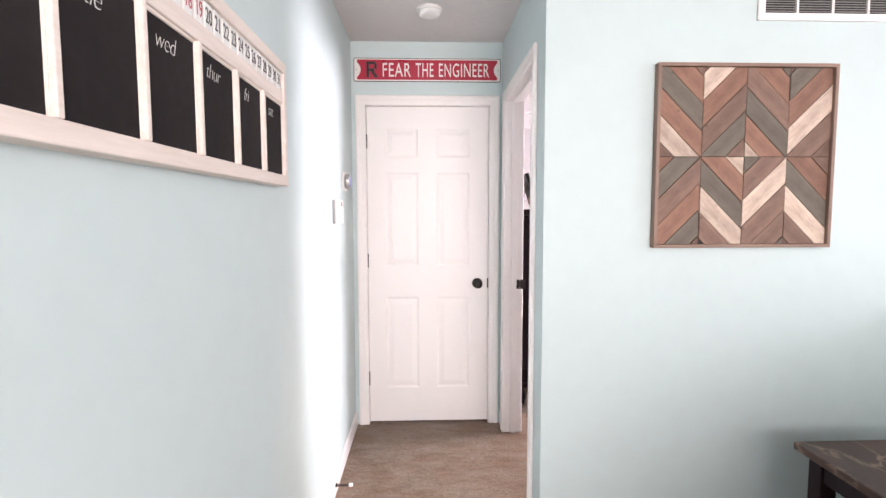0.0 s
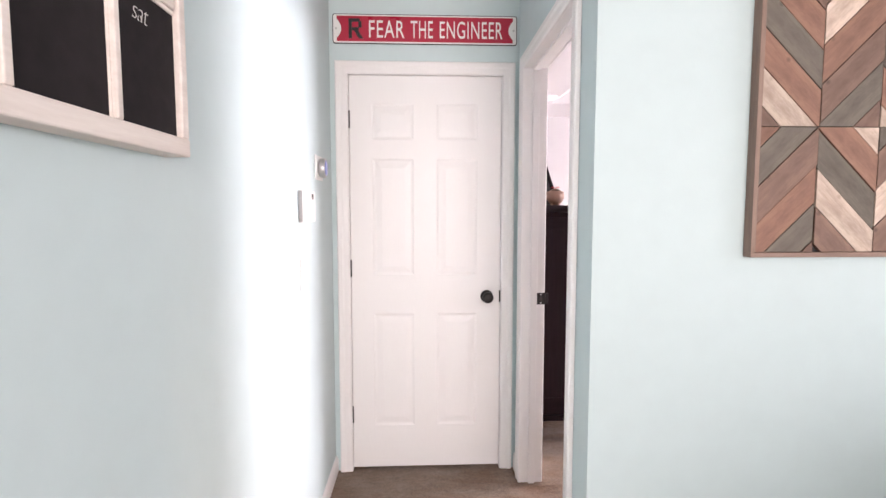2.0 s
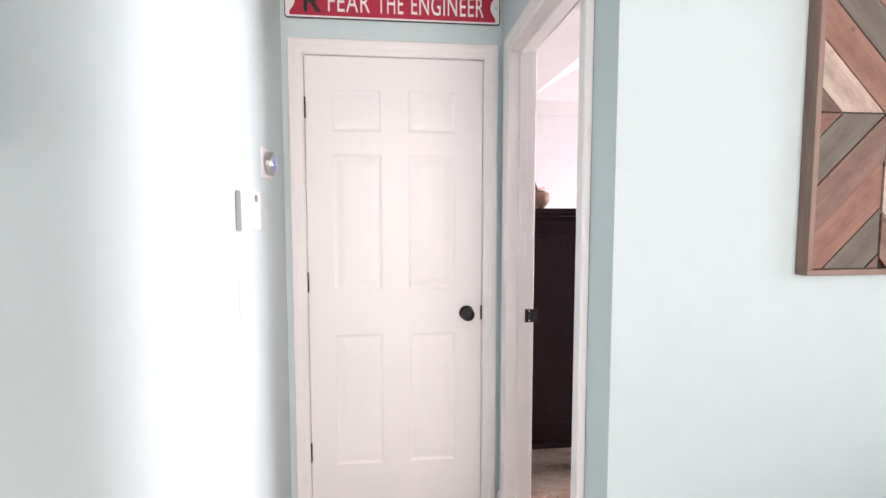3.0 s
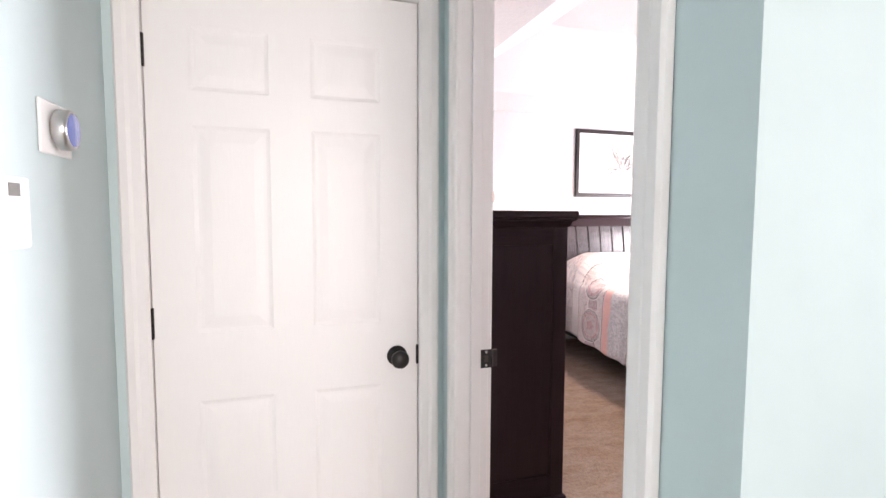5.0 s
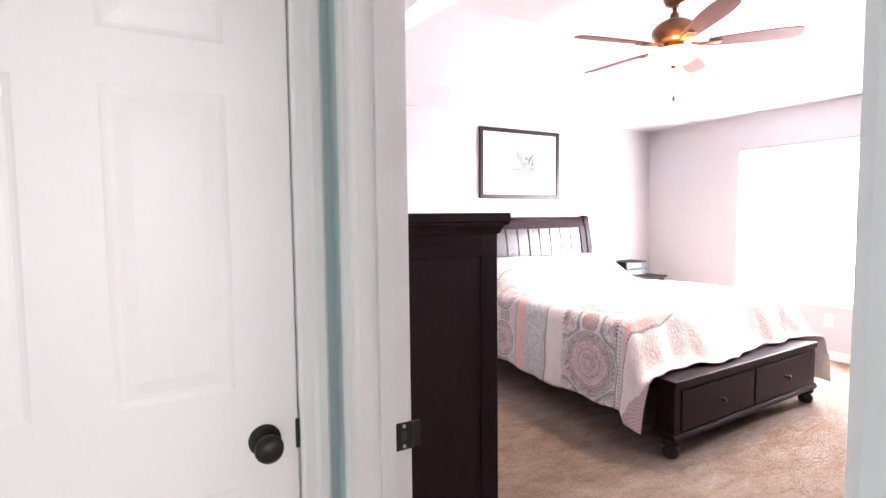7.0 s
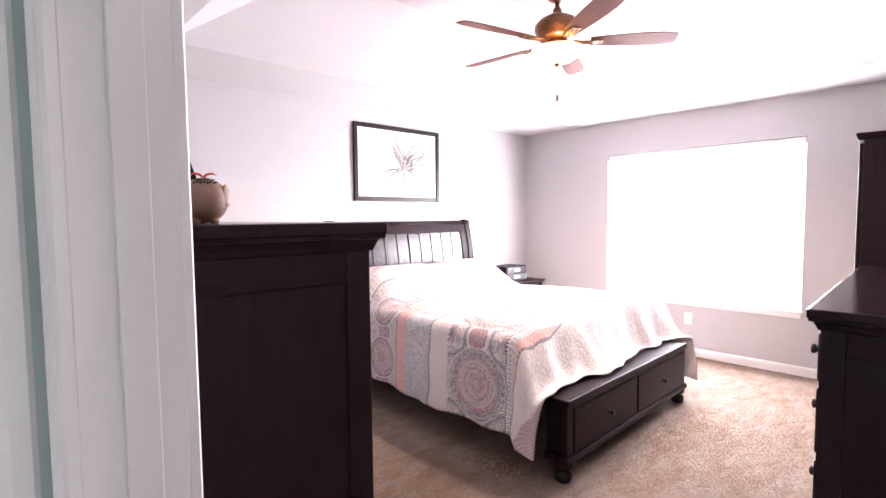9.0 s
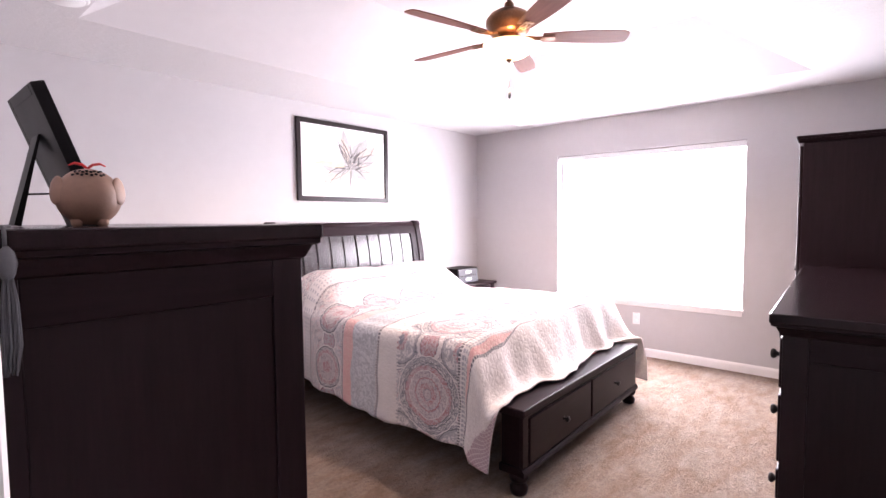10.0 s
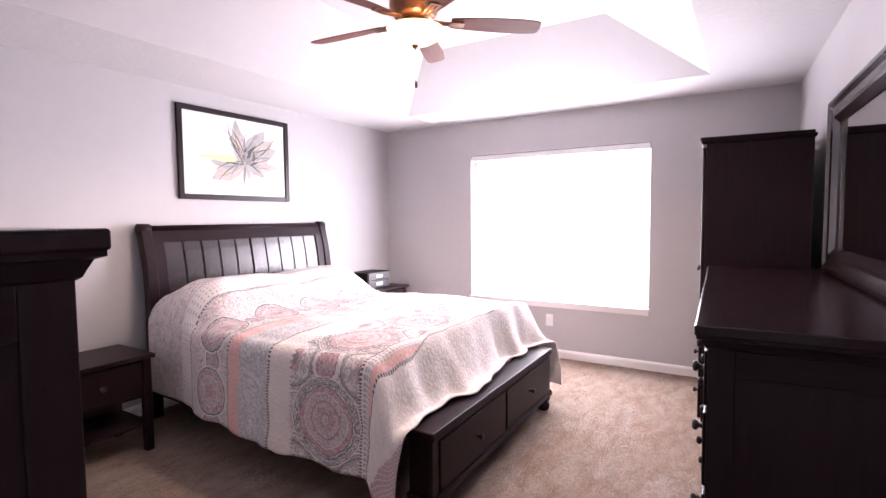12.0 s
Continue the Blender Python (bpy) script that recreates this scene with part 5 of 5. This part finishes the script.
def stroke(cx, cz, ang, length, width, mat, lift, bend=0.0):
    """One flat leaf-shaped brush stroke."""
    pts = []
    n = 12
    for sgn, order in ((1, range(n + 1)), (-1, range(n - 1, 0, -1))):
        for i in order:
            f = i / n
            w = width * math.sin(math.pi * f ** 0.8) ** 0.9 * (0.8 + 0.35 * rng.random())
            a = ang + bend * f
            pts.append((cx + length * f * math.cos(a) - sgn * w * math.sin(a), cz + length * f * math.sin(a) + sgn * w * math.cos(a)))
    part("brush_stroke", prism(pts, -0.0121 - lift, -0.0119, "y"), mat, pic)


FCX, FCZ = 0.60, 0.33
for k, (a, ln, w, mt_) in enumerate([(-152, 0.36, 0.085, 1), (-170, 0.33, 0.06, 0), (118, 0.36, 0.075, 0), (108, 0.30, 0.05, 1), (66, 0.30, 0.07, 0), (46, 0.36, 0.08, 0), (30, 0.38, 0.07, 1), (12, 0.37, 0.06, 0), (-10, 0.34, 0.06, 1), (-30, 0.24, 0.05, 0), (-62, 0.16, 0.03, 0)]):
    stroke(FCX, FCZ, radians(a), ln, w, WASH[mt_], 0.0003 + k * 0.00004, rng.uniform(-0.25, 0.25))
for a, ln in ((124, 0.36), (112, 0.34), (66, 0.31), (46, 0.36), (30, 0.38), (12, 0.37), (-10, 0.30), (-150, 0.36), (-168, 0.33)):
    for sg in (-1, 1):
        stroke(FCX, FCZ, radians(a + sg * 17), ln, rng.uniform(0.003, 0.006), WASH[2 if rng.random() < 0.6 else 3], 0.0007, -sg * 0.42)
for k in range(26):
    a = radians(rng.uniform(-30, 130) if k % 5 else rng.uniform(165, 210))
    stroke(FCX + rng.uniform(-0.04, 0.04), FCZ + rng.uniform(-0.03, 0.05), a, rng.uniform(0.08, 0.28), rng.uniform(0.002, 0.006), WASH[3 if k % 3 == 0 else 2], 0.0009 + k * 0.00003, rng.uniform(-0.5, 0.5))
for k in range(14):
    stroke(FCX + rng.uniform(-0.05, 0.13), FCZ + rng.uniform(-0.03, 0.12), radians(rng.uniform(10, 75)), rng.uniform(0.05, 0.11), rng.uniform(0.008, 0.016), WASH[3 if k % 2 else 2], 0.0019 + k * 0.00003, rng.uniform(-0.4, 0.4))
for k in range(3):
    stroke(FCX - 0.08, FCZ + 0.015 * k, radians(174 + 4 * k), 0.36 - 0.05 * k, 0.024, WASH[4], 0.0018 + 0.0001 * k, 0.05)
stroke(FCX, FCZ - 0.02, radians(-96), 0.19, 0.012, WASH[2], 0.0022)

# ceiling fan with its light
FANX, FANY = 3.222, 4.112
COPPER = plain("antique_copper", (0.20, 0.095, 0.05), 0.35, 0.8, var=0.25, scale=15, bump=0.1)
BLADEW = wood("reddish_blade_wood", (0.105, 0.036, 0.026), (0.19, 0.076, 0.056), 0.55, 0, 1.0, 0.03, 0.10)
fan = thing("ceiling_fan", "five-bladed ceiling fan with reddish wooden blades and a lit glass bowl", "ceiling fan", pose(FANX, FANY, 0))
part("canopy", turned([(0.025, 2.735), (0.055, 2.750), (0.068, 2.780), (0.068, TZ)], 32), COPPER, fan)
part("downrod", turned([(0.014, 2.63), (0.014, 2.74)], 16), COPPER, fan)
part("motor_housing", turned([(0.050, 2.500), (0.105, 2.505), (0.118, 2.520), (0.128, 2.545), (0.140, 2.560), (0.140, 2.590), (0.128, 2.606), (0.112, 2.625), (0.070, 2.648), (0.030, 2.660), (0.028, 2.690), (0.018, 2.700)], 40), COPPER, fan, "antique copper motor housing")
part("light_fitter", turned([(0.075, 2.440), (0.090, 2.452), (0.088, 2.470), (0.060, 2.485), (0.060, 2.502)], 36), COPPER, fan)
for k in range(5):
    a = 94.5 + 72 * k
    iron = bmesh.new()
    tube(iron, [(0.10, 0.0, 2.497), (0.15, 0.012, 2.486), (0.20, 0.016, 2.484), (0.25, 0.010, 2.484)], 0.007, 8)
    tube(iron, [(0.10, 0.0, 2.497), (0.15, -0.012, 2.486), (0.20, -0.016, 2.484), (0.25, -0.010, 2.484)], 0.007, 8)
    box(iron, 0.19, 0.275, -0.030, 0.030, 2.480, 2.486, 0.002)
    part("blade_iron", iron, COPPER, fan, "", pose(0, 0, 0, 0, 0, a))
    edge = [(0.20, 0.046), (0.27, 0.054), (0.38, 0.064), (0.50, 0.070), (0.60, 0.070), (0.67, 0.064), (0.700, 0.056), (0.711, 0.042), (0.714, 0.012)]
    out = [(x, -y) for x, y in edge] + [(x, y * 0.9) for x, y in reversed(edge)]
    bm = prism(out, -0.003, 0.003, "z", 0.001)
    part("blade", bm, BLADEW, fan, "", pose(0, 0, 2.489, 0, 0, a) @ pose(0, 0, 0, -12))
bowl = Nodes("lit_alabaster_glass")
bowl.bsdf.inputs["Emission Color"].default_value, bowl.bsdf.inputs["Emission Strength"].default_value = (1.0, 0.76, 0.40, 1), 2.2
part("glass_bowl", turned([(0.012, 2.362), (0.050, 2.366), (0.095, 2.380), (0.130, 2.402), (0.150, 2.430), (0.156, 2.448), (0.150, 2.450)], 40), bowl.finish((0.85, 0.75, 0.6), 0.4), fan, "glowing alabaster glass bowl")
part("finial", turned([(0.006, 2.342), (0.014, 2.350), (0.020, 2.360), (0.008, 2.366)], 18), COPPER, fan)
part("pull_chain", rod([(0, 0, 2.345), (0.004, 0, 2.19)], 0.0012, 5), BRASS, fan)
part("pull_knob", turned([(0.003, 2.130), (0.008, 2.138), (0.010, 2.155), (0.006, 2.172), (0.003, 2.192)], 14, pose(0.004, 0, 0)), BRONZE, fan, "dark wooden pull")

# small fixtures of the bedroom
reg = thing("ceiling_register", "white ceiling air register near the window wall", "vent", pose(5.37, 5.40, HC))
part("frame", boxes((-0.155, 0.155, -0.08, -0.062, -0.008, 0), (-0.155, 0.155, 0.062, 0.08, -0.008, 0), (-0.155, -0.135, -0.062, 0.062, -0.008, 0), (0.135, 0.155, -0.062, 0.062, -0.008, 0), bevel=0.002), WHITE, reg)
LOUVRE = mesh_of("louvre", boxes((-0.135, 0.135, -0.004, 0.004, -0.007, -0.005)), WHITE)
for k in range(9):
    part("louvre", LOUVRE, None, reg, "", pose(0, -0.052 + k * 0.013, 0))
sd2 = thing("smoke_detector", "round white detector on the bedroom ceiling", "smoke detector", pose(1.27, 5.24, HC, 180))
part("base", turned([(0.10, 0), (0.10, 0.008), (0.092, 0.014)], 36), PLASTIC, sd2)
part("cover", turned([(0.085, 0.012), (0.078, 0.022), (0.0, 0.026)], 36), PLASTIC, sd2)
ot = thing("wall_outlet", "white double socket plate on the wall below the window", "outlet", pose(BX1, 4.225, 0.372))
part("plate", boxes((-0.006, 0, -0.036, 0.036, -0.058, 0.058), bevel=0.002), PLASTIC, ot)
for z in (-0.026, 0.026):
    part("socket", turned([(0.017, 0), (0.017, 0.002), (0.016, 0.003)], 20, pose(-0.006, 0, z, 0, -90)), PLASTIC, ot)
